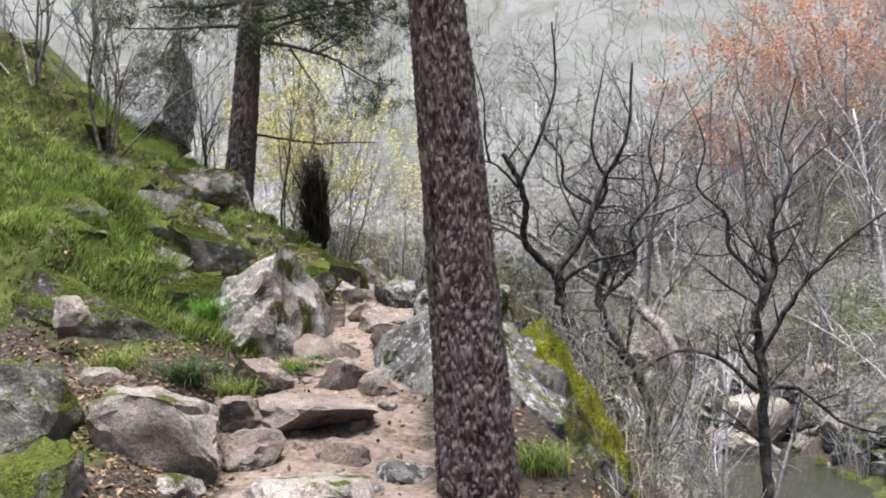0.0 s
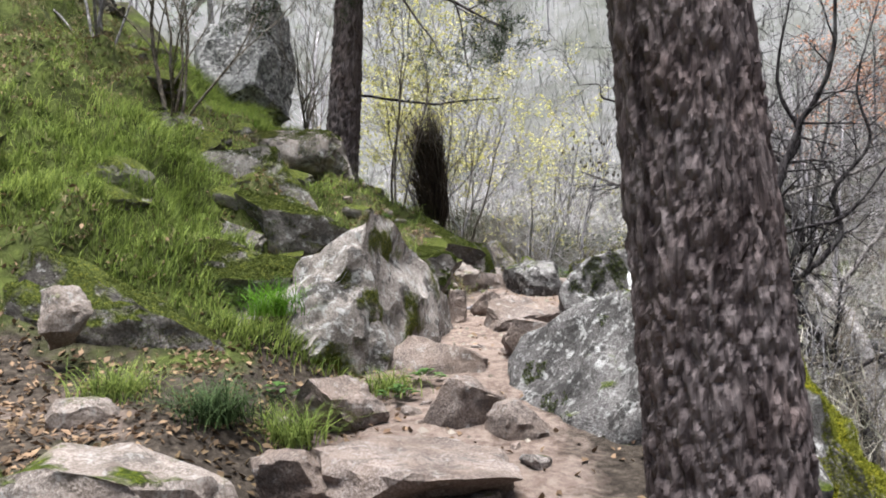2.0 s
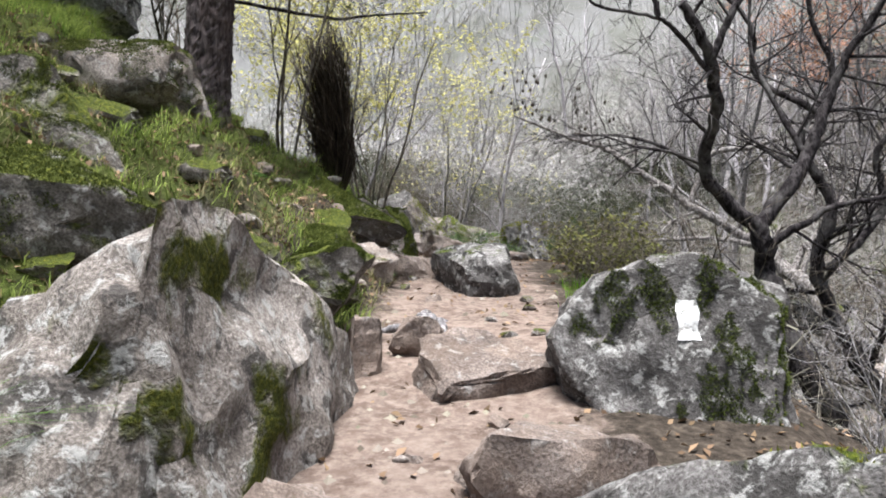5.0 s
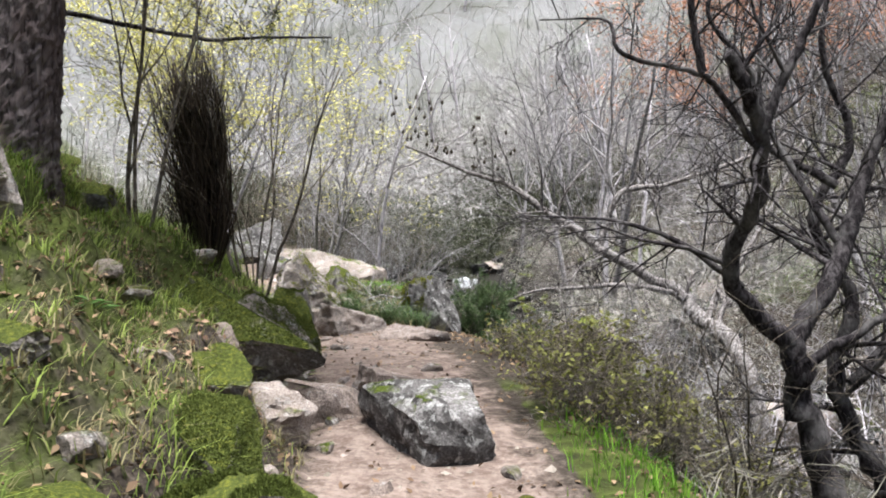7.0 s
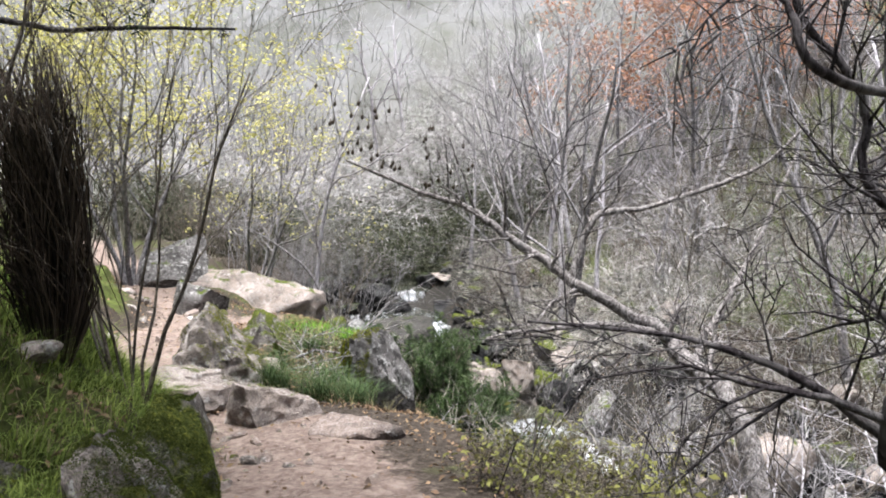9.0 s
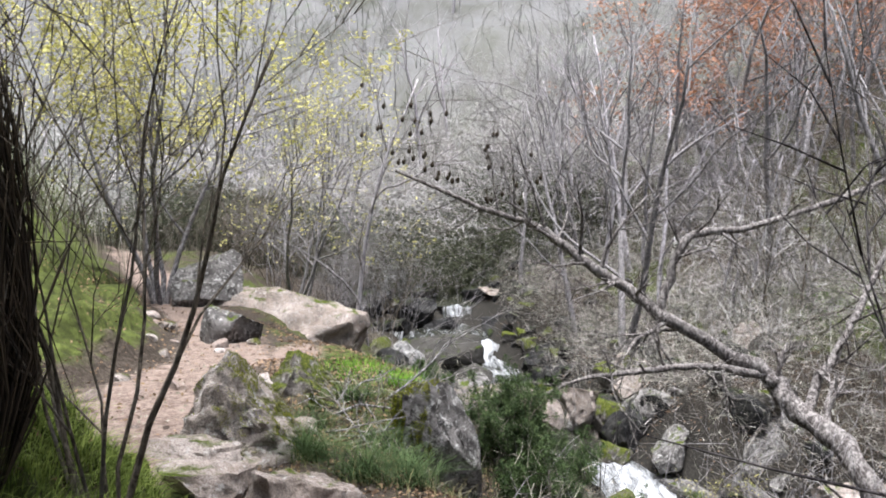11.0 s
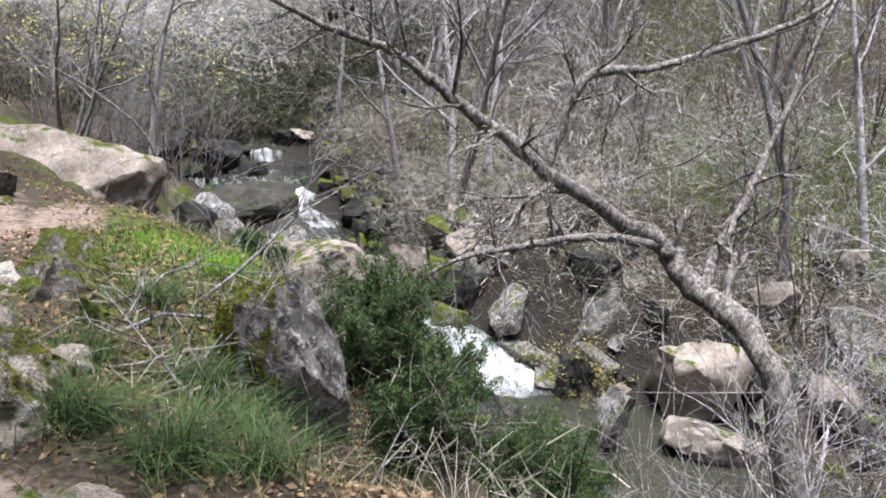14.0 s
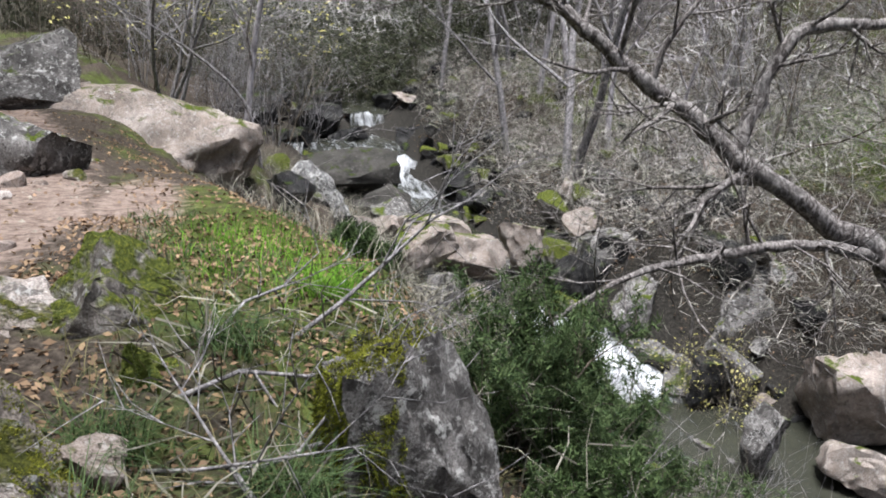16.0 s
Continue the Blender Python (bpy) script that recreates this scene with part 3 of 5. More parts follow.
rock("boulder", "granite boulder cushioned with golden green moss", 0.84, 6.2, 1.24, (1.2, 1.2, 2.0), MOSS_GOLD, 36, 0, cuts=5, bite=(0.7, 0.9), rough=0.1, detail=5, blocky=0.25, faces=[(0.72, -0.15, 0.66, 0.5), (-0.3, -0.2, 0.9, 0.8), (0.1, -0.95, 0.15, 0.72)])
rock("ledge", "long dark mossy ledge stone in the leafy bank", -2.5, 5.85, 1.62, (1.75, 0.5, 0.7), MOSSY, 41, -4, -16, 13, cuts=7, bite=(0.6, 0.9), detail=5, faces=[(0.5, -0.1, 0.85, 0.6), (0, -0.96, 0.2, 0.7)])
rock("ledge", "dark mossy ledge stone above the leafy bank", -2.15, 6.55, 1.66, (0.8, 0.5, 0.4), MOSSY, 44, 10, -8, 8)
rock("stone", "small grey boulder leaning on a mossy ledge", -2.43, 5.4, 1.42, (0.24, 0.22, 0.3), PALE, 43, 20)
rock("ledge", "tilted granite ledge stepping down to the trail", -0.95, 6.45, 1.1, (0.8, 0.4, 0.42), TRAIL_STONE, 52, -12, -12, 15, flat_top=0.5)
rock("slab", "flat worn granite slab in the trail", -0.76, 4.95, 0.84, (0.85, 0.75, 0.34), TRAIL_STONE, 61, -25, -4, 3, flat_top=0.35)
rock("slab", "flat pale granite step in the trail", -0.62, 3.95, 0.6, (0.68, 0.65, 0.38), PALE, 62, 5, -3, 2, flat_top=0.35)
rock("rock", "angular granite block with a pale trodden top", -1.42, 4.15, 0.99, (0.66, 0.65, 0.62), PALE, 163, 15, -6, 8, flat_top=0.4, cuts=16, bite=(0.4, 0.72))
rock("rock", "mossy granite block in the bank", -1.98, 3.95, 1.16, (0.6, 0.5, 0.65), MOSSY, 164, 40, cuts=16, bite=(0.4, 0.72))
rock("rock", "mossy granite block at the foot of the bank", -1.62, 3.3, 0.85, (0.6, 0.5, 0.65), MOSSY, 165, 70, flat_top=0.45, cuts=16, bite=(0.4, 0.72))
rock("stone", "low granite stone in the trodden earth", -0.98, 4.35, 0.74, (0.32, 0.24, 0.26), TRAIL_STONE, 66, 30)
rock("stone", "low granite stone in the trodden earth", -0.52, 4.4, 0.68, (0.4, 0.22, 0.24), TRAIL_STONE, 67, -20)
rock("stone", "low granite stone in the trodden earth", -1.1, 4.75, 0.86, (0.3, 0.3, 0.25), TRAIL_STONE, 68, 60)
rock("stone", "low granite stone in the trodden earth", -0.2, 4.2, 0.62, (0.3, 0.36, 0.25), GRANITE, 69, 60)
rock("stone", "wedge of worn granite in the trail", -0.66, 5.62, 1.0, (0.36, 0.3, 0.34), TRAIL_STONE, 71, -20, flat_top=0.6)
rock("stone", "wedge of worn granite in the trail", -1.2, 5.55, 1.0, (0.42, 0.26, 0.3), TRAIL_STONE, 72, 15)
rock("stone", "wedge of worn granite in the trail", -0.4, 5.5, 0.92, (0.25, 0.25, 0.25), TRAIL_STONE, 73, 45)
rock("rock", "humped granite bedrock across the trail", -0.28, 6.95, 1.18, (0.7, 0.55, 0.5), TRAIL_STONE, 74, 10)
rock("rock", "humped granite bedrock across the trail", -0.58, 7.85, 1.27, (0.72, 0.55, 0.5), TRAIL_STONE, 78, -15)
rock("stone", "fist-sized stone standing in the trail", -0.85, 8.25, 1.29, (0.26, 0.24, 0.24), TRAIL_STONE, 76, 40)
rock("stone", "narrow upright stone at the trail edge", -1.05, 8.0, 1.32, (0.16, 0.28, 0.32), TRAIL_STONE, 77, 10)
rock("rock", "angular granite rock standing in the trail", -0.62, 10.25, 1.54, (0.76, 0.68, 0.55), GRANITE, 81, -14, 4, 6, cuts=8)
rock("rock", "angular granite rock behind a larger one", -0.72, 11.0, 1.46, (0.42, 0.42, 0.35), TRAIL_STONE, 82, 20)
rock("ledge", "long mossy ledge along the grassy bank", -1.68, 10.55, 2.02, (1.2, 0.5, 0.6), MOSSY, 83, -20, -6, 20)
rock("ledge", "broken mossy ledge in the cut bank", -1.42, 9.2, 1.68, (0.8, 0.5, 0.55), MOSSY, 183, -50, -6, 12)
rock("ledge", "broken mossy ledge in the cut bank", -1.5, 11.45, 1.88, (0.9, 0.5, 0.6), STAINED, 184, -70, -6, 10)
rock("ledge", "small mossy ledge in the cut bank", -1.38, 8.55, 1.6, (0.5, 0.45, 0.45), MOSSY, 185, -40, -6, 10)
rock("ledge", "mossy outcrop in the grassy slope", -2.6, 8.2, 2.45, (1.1, 0.5, 0.6), MOSSY, 186, 5, -8, 14)
rock("ledge", "mossy outcrop in the grassy slope", -2.9, 9.8, 2.9, (1.2, 0.5, 0.6), STAINED, 187, -8, -8, 18)
rock("ledge", "mossy outcrop in the grassy slope", -2.2, 7.6, 2.05, (0.9, 0.5, 0.5), MOSSY, 189, 8, -8, 10)
rock("stone", "pale granite stone in the bank", -1.38, 10.15, 1.54, (0.42, 0.34, 0.32), PALE, 84, 24, flat_top=0.5)
rock("ledge", "low worn ledge at the edge of the trail", -1.05, 10.75, 1.45, (0.75, 0.4, 0.3), TRAIL_STONE, 85, -20, 0, 10, flat_top=0.5)
rock("rock", "dark mossy block ending the grassy bank", -1.42, 12.3, 1.8, (0.5, 0.8, 0.75), MOSSY, 86, 8)
rock("slab", "flat stone slab lying at the trail's edge", -0.38, 13.6, 1.34, (0.65, 0.4, 0.26), TRAIL_STONE, 87, 4, flat_top=0.45)
rock("slab", "flat layered stone slab beside the trail", -1.62, 14.85, 1.52, (0.6, 0.45, 0.2), PALE, 88, -10, -4, 4, flat_top=0.4)
rock("slab", "undercut stone slab below a thinner one", -1.52, 14.62, 1.42, (0.62, 0.5, 0.34), PALE, 188, 5, -3, 2, flat_top=0.4)
rock("rock", "pale rounded rock beside the trail", -0.95, 14.25, 1.5, (0.7, 0.6, 0.6), PALE, 89, 15, detail=5)
rock("boulder", "leaning boulder striped with golden moss", -1.38, 15.4, 1.94, (1.1, 0.8, 1.15), STAINED, 91, 0, rough=0.1, cuts=4, bite=(0.75, 0.95), detail=5, faces=[(0.8, -0.05, 0.6, 0.4), (-0.88, -0.1, 0.42, 0.6), (0.15, -0.9, 0.4, 0.6)])
rock("ledge", "dark broken rock with a jagged peak below the trail", -1.05, 16.95, 1.69, (0.95, 0.5, 0.85), MOSSY, 192, 6, 4, 6, cuts=7, bite=(0.65, 0.9), rough=0.08, detail=5, crease=0.8, faces=[(0.6, -0.2, 0.75, 0.5), (-0.8, -0.1, 0.5, 0.6)])
rock("ledge", "dark broken rock face below the trail", -1.6, 16.95, 1.5, (0.9, 0.5, 0.7), STAINED, 195, -8, 4, 2, cuts=9, bite=(0.6, 0.85), rough=0.09, detail=5, crease=1.2)
rock("stone", "pale rounded stone among grass tussocks", -1.02, 15.75, 1.4, (0.26, 0.22, 0.22), PALE, 193, 12)
rock("stone", "small rock capped with moss", -0.86, 16.3, 1.42, (0.42, 0.32, 0.36), MOSSY, 93, 12)
rock("boulder", "upright granite boulder draped in moss", 0.04, 16.1, 1.62, (0.74, 0.55, 1.7), GRANITE, 99, 10, 4, -3, cuts=9, bite=(0.72, 0.95), detail=5, flat_top=0.85, blocky=0.7, rough=0.07, crease=0.2)
rock("slab", "broad pale whaleback of granite above the stream", -1.75, 25.5, 1.58, (3.3, 2.3, 2.2), PALE, 95, -18, 0, 9, cuts=6, bite=(0.6, 0.85), detail=5, rough=0.05)
rock("boulder", "rounded lichen boulder at the bend of the trail", -3.1, 25.6, 2.3, (1.4, 1.2, 1.4), GRANITE, 96, 20)
rock("boulder", "cone-shaped boulder standing on the trail's edge", -2.1, 21.0, 1.72, (0.85, 0.75, 0.85), GRANITE, 97, 10, cuts=7)
rock("boulder", "craggy dark rock crowning the slope, lichened white on one face", -4.75, 12.6, 5.2, (1.5, 1.3, 2.0), LICHENED, 98, -15, 0, -8, cuts=9, detail=5)

root = holder("tree_root", (-0.8, 8.7, gz(-0.8, 8.7)), "weathered bare root crossing the trail", "root")
V, F = [], []
limb(V, F, random.Random(4), [(0.12, -0.35, -0.03), (0.02, -0.12, 0.05), (-0.06, 0.1, 0.07), (-0.02, 0.25, 0.03), (0.1, 0.45, -0.04)], 0.045, 0.03, sides=9)
mesh_object("root_wood", V, F, GREY_BARK, root)
V, F = [], []
limb(V, F, random.Random(5), [(-0.05, 0.08, 0.05), (-0.2, 0.05, 0.03), (-0.4, 0.12, -0.05)], 0.028, 0.015, sides=7)
mesh_object("side_root", V, F, GREY_BARK, root)

# painted blaze on the marker boulder
bm = bmesh.new()
bmesh.ops.create_grid(bm, x_segments=6, y_segments=10, size=0.5)
dg = bpy.context.evaluated_depsgraph_get()
dg.update()
minv = marker.matrix_world.inverted()
for v in bm.verts:
    u, w = v.co.x * 0.075, v.co.y * 0.14
    k = 1 + 0.12 * math.sin(w * 60)
    o = Vector((0.2 + u * k, 6.2, 1.36 + w))
    hit, place, nrm, _ = marker.ray_cast(minv @ o, minv.to_3x3() @ Vector((0, 1, 0)))
    v.co = place + nrm * 0.004 if hit else Vector((u, -0.3, w))
me = bpy.data.meshes.new("painted_blaze")
bm.to_mesh(me)
bm.free()
me.materials.append(PAINT)
blaze = new("painted_blaze", me)
blaze.parent = marker
blaze["label"] = "white painted trail blaze"

# boulders of the cascade and pool
for i, (lab, x, y, top, size, mat, rz) in enumerate([
        ("grey lichen boulder beside the cascade", 0.72, 27.8, 0.24, (1.75, 1.5, 2.2), LICHENED, 10),
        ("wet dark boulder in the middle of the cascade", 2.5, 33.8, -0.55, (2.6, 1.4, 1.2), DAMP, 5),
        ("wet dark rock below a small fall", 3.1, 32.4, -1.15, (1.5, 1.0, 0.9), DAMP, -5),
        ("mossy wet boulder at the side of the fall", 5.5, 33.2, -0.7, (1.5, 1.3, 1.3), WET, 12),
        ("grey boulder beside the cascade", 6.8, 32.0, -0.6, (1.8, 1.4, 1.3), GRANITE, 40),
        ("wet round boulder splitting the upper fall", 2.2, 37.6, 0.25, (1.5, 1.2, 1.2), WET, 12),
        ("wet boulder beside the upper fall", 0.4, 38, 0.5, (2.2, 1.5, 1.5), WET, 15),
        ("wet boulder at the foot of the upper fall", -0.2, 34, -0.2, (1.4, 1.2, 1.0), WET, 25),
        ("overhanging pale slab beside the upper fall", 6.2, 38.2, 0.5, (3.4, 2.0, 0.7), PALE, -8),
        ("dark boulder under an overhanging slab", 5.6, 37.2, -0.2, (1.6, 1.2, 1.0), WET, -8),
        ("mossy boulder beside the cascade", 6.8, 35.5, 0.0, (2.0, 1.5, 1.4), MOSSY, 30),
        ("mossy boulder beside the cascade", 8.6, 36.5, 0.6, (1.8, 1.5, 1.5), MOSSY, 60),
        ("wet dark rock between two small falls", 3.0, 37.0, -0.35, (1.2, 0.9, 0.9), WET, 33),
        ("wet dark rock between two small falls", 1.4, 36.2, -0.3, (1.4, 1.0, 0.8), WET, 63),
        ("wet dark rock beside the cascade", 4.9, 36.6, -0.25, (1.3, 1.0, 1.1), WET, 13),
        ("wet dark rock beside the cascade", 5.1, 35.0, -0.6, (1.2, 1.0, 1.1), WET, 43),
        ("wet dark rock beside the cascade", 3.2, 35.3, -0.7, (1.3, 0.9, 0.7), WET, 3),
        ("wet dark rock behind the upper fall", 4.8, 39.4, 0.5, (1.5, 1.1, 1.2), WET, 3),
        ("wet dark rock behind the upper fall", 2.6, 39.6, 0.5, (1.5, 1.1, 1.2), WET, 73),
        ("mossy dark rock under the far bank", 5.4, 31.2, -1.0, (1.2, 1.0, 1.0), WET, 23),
        ("grey rock at the foot of the fall", 3.0, 30.6, -1.1, (1.3, 1.1, 0.9), GRANITE, 53),
        ("pale rock in the stream bed", 3.4, 28.6, -1.0, (1.4, 1.1, 0.9), PALE, 13),
        ("brown rock above the white chute", 5.3, 25.6, -1.0, (1.0, 0.9, 1.1), WET, 20),
        ("pale rock above the white chute", 4.6, 26.8, -0.7, (1.1, 0.9, 0.8), PALE, 60),
        ("pale flat rock in the stream bed", 3.3, 26.2, -0.75, (1.6, 1.0, 0.8), PALE, 10),
        ("pale flat rock in the stream bed", 2.3, 25.2, -0.3, (1.3, 0.9, 0.8), PALE, 30),
        ("large dark block across the pool", 7.4, 24.3, -0.75, (1.9, 1.3, 2.2), GRANITE, 10),
        ("smooth pale boulder by the pool", 8.1, 22.2, -1.4, (1.9, 1.5, 1.4), PALE, 15),
        ("smooth pale boulder lying in the pool", 7.4, 20.9, -2.15, (1.6, 1.0, 0.9), PALE, -12),
        ("small white boulder in the pool", 5.95, 21.4, -1.75, (0.6, 0.55, 1.0), GRANITE, 0),
        ("brown rock beside the white chute", 6.3, 23.2, -1.9, (0.8, 0.7, 0.9), WET, 30),
        ("pale boulder across the stream", 10.2, 24.5, -0.5, (1.6, 1.3, 1.5), PALE, 30),
        ("pale boulder across the stream", 10.6, 21.5, -0.9, (1.3, 1.0, 1.2), GRANITE, 50),
        ("pale boulder on the far bank", 12.5, 26, 0.3, (1.7, 1.3, 1.5), PALE, 75),
        ("boulder on the far bank", 8.2, 28.5, -0.3, (1.4, 1.2, 1.4), GRANITE, 75),
        ("boulder on the far bank", 9.8, 31, 0.3, (1.6, 1.2, 1.4), GRANITE, 15)]):
    rock("boulder", lab, x, y, top, size, mat, 300 + i, rz, flat_top=0.6 if "flat" in lab or "slab" in lab else 0)

# dark wet rocks that line the foot of the near bank
rk = random.Random(77)
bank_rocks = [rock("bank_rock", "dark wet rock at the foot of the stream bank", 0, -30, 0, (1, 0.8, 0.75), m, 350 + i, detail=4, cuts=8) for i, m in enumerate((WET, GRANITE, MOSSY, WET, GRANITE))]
for k in range(60):
    y = 18.2 + 9.5 * (k % 30) / 30 + rk.uniform(-0.2, 0.2)
    side = -1 if k < 30 else 1
    x = float(np.interp(y, SY, SX) + side * np.interp(y, SY, SW)) + side * rk.uniform(-0.1, 1.3)
    s = rk.uniform(0.4, 0.95) * (1.0 if k < 30 else 1.35)
    m = pose(x, y, gz(x, y) - 0.02 * s, rk.uniform(-12, 12), rk.uniform(-12, 12), rk.uniform(0, 360)) @ Matrix.Scale(s, 4)
    c = copy_thing(bank_rocks[k % 5], m) if k >= 5 else bank_rocks[k]
    c.matrix_world = m
    tagged(c, group="rocks lining the stream bank")

# loose stones
stone_protos = [rock("loose_stone", "small loose granite stone half sunk in the soil", 0, -30, 0, (1, 0.8, 0.6), m, 400 + i, detail=3) for i, m in enumerate((TRAIL_STONE, TRAIL_STONE, PALE, STAINED))]
rs = random.Random(5)
spots = [(rs.uniform(-0.5, 0.45), rs.uniform(2.5, 16), rs.uniform(0.05, 0.16)) for _ in range(85)] + [(rs.uniform(-1.6, -0.5), rs.uniform(3, 15), rs.uniform(0.1, 0.28)) for _ in range(26)]
spots += [(rs.uniform(-1.0, 0.6), rs.uniform(16.5, 24), rs.uniform(0.12, 0.3)) for _ in range(22)]
for k, (u, y, s) in enumerate(spots):
    x = float(np.interp(y, TRAIL_Y, TRAIL_X)) + u
    if k < 85 and abs(u) < 0.1 and s > 0.1:
        s *= 0.6
    p = stone_protos[k % 4]
    m = pose(x, y, gz(x, y) - 0.02 * s, rs.uniform(-15, 15), rs.uniform(-15, 15), rs.uniform(0, 360))
    c = copy_thing(p, m @ Matrix.Scale(s, 4)) if k >= 4 else p
    c.matrix_world = m @ Matrix.Scale(s, 4)
    tagged(c, group="loose stones of the trail")
bed_protos = [rock("stream_stone", "rounded stone of the stream bed", 0, -30, 0, (1, 0.8, 0.7), m, 420 + i, detail=3) for i, m in enumerate((PALE, GRANITE, WET, MOSSY))]
for k in range(300):
    y = rs.uniform(17, 42)
    side = rs.choice((-1, 1, 1))
    x = float(np.interp(y, SY, SX)) + side * (float(np.interp(y, SY, SW)) * rs.uniform(0.5, 1.1) + abs(rs.gauss(0, 1.6 if side < 0 else 3.0)))
    s = rs.uniform(0.3, 1.1) * (0.75 if y > 29 else 1.0)
    m = pose(x, y, gz(x, y) + (0.1 if y < 29 else -0.02) * s, rs.uniform(-20, 20), rs.uniform(-20, 20), rs.uniform(0, 360)) @ Matrix.Scale(s, 4)
    p = bed_protos[2 + k % 2] if y > 29 else bed_protos[k % 4]
    c = copy_thing(p, m) if k >= 4 else bed_protos[k % 4]
    c.matrix_world = m
    tagged(c, group="stones of the stream bed")
for k in range(46):
    x, y, s = rs.uniform(2.8, 6.2), rs.uniform(17, 23.5), rs.uniform(0.2, 0.6)
    c = copy_thing(bed_protos[k % 4], pose(x, y, gz(x, y) + 0.05 * s, rs.uniform(-20, 20), rs.uniform(-20, 20), rs.uniform(0, 360)) @ Matrix.Scale(s, 4))
    c.matrix_world = pose(x, y, gz(x, y) + 0.05 * s, rs.uniform(-20, 20), rs.uniform(-20, 20), rs.uniform(0, 360)) @ Matrix.Scale(s, 4)
    tagged(c, group="stones of the stream bed")


bank_protos = [rock("bank_rock", "mossy rock showing through the grassy bank", 0, -30, 0, (1.2, 0.8, 0.6), m, 440 + i, detail=4) for i, m in enumerate((MOSSY, MOSSY, MOSSY, MOSSY))]
spots = []
while len(spots) < 80:
    x, y = rs.uniform(-6, -1.3), rs.uniform(6.2, 14.5)
    if np.interp(y, TRAIL_Y, TRAIL_X) - x > 0.75:
        spots.append((x, y, rs.uniform(0.18, 0.5)))
for k, (x, y, s) in enumerate(spots):
    m = pose(x, y, gz(x, y) - 0.1 * s, rs.uniform(-8, 8), rs.uniform(10, 26), rs.uniform(-30, 30)) @ Matrix.Scale(s, 4)
    c = copy_thing(bank_protos[k % 4], m) if k >= 4 else bank_protos[k % 4]
    c.matrix_world = m
    tagged(c, group="rocks of the bank")


def moss(ob, seed, facing, cover, colour, n=9000, length=0.011):
    """A cushion of moss fibres on the faces of ob that turn towards facing."""
    n = int(n * 1.3)
    q = np.random.default_rng(seed)
    me, turn = ob.data, ob.matrix_world.to_3x3()
    way = Vector(facing).normalized()
    pick = []
    for f in me.polygons:
        c = ob.matrix_world @ f.center
        if (turn @ f.normal).dot(way) + 0.9 * noise.fractal(c * 2.6, 1.0, 2.0, 3) > cover:
            pick.append(f)
    if not pick:
        return
    area = np.array([f.area for f in pick])
    idx = q.choice(len(pick), n, p=area / area.sum())
    P, N = [], []
    for i in idx:
        f = pick[i]
        a, b, c = [me.vertices[k].co for k in f.vertices[:3]]
        u, w = sorted((q.random(), q.random()))
        P.append(tuple(a * u + b * (w - u) + c * (1 - w)))
        N.append(tuple(f.normal))
    P, N = np.array(P), np.array(N)
    d = N + q.normal(0, 0.55, (n, 3))
    d /= np.linalg.norm(d, axis=1)[:, None]
    s = np.cross(d, q.normal(0, 1, (n, 3)))
    s /= np.linalg.norm(s, axis=1)[:, None]
    L = (length * q.uniform(0.5, 1.4, n))[:, None]
    V = np.stack([P - s * 0.0022, P + s * 0.0022, P + d * L], 1).reshape(-1, 3)
    tagged(mesh_object("moss", V.tolist(), np.arange(3 * n).reshape(-1, 3).tolist(), colour, ob, "fine cushion of moss"), kind="stuff")


MOSS_G = leafy("dark_moss", (0.024, 0.034, 0.008), (0.13, 0.15, 0.035), 0.15)
MOSS_Y = leafy("golden_moss", (0.06, 0.068, 0.008), (0.29, 0.29, 0.045), 0.2)
for ob in list(bpy.data.objects):
    lab = ob.get("label", "")
    if "golden green moss" in lab:
        moss(ob, 1, (0.5, -0.3, 0.8), 0.2, MOSS_Y, 60000, 0.016)
    elif "white painted blaze" in lab:
        moss(ob, 2, (0.75, -0.5, 0.2), 0.8, MOSS_G, 18000, 0.013)
    elif "striped with golden moss" in lab:
        moss(ob, 3, (0.8, -0.1, 0.6), 0.62, MOSS_Y, 12000)
    elif "draped in moss" in lab:
        moss(ob, 4, (-0.8, -0.3, 0.55), 0.66, MOSS_Y, 20000, 0.018)
    elif "blotched with pale" in lab:
        moss(ob, 6, (0.9, 0.2, 0.7), 0.8, MOSS_Y, 9000)
        moss(ob, 16, (0.25, -0.95, -0.1), 0.95, MOSS_G, 16000, 0.014)
    elif ob.name.startswith("ledge") and "mossy" in lab or "dark mossy block" in lab or "capped with moss" in lab:
        moss(ob, 7, (0, -0.2, 1), 0.55, MOSS_G, 9000)

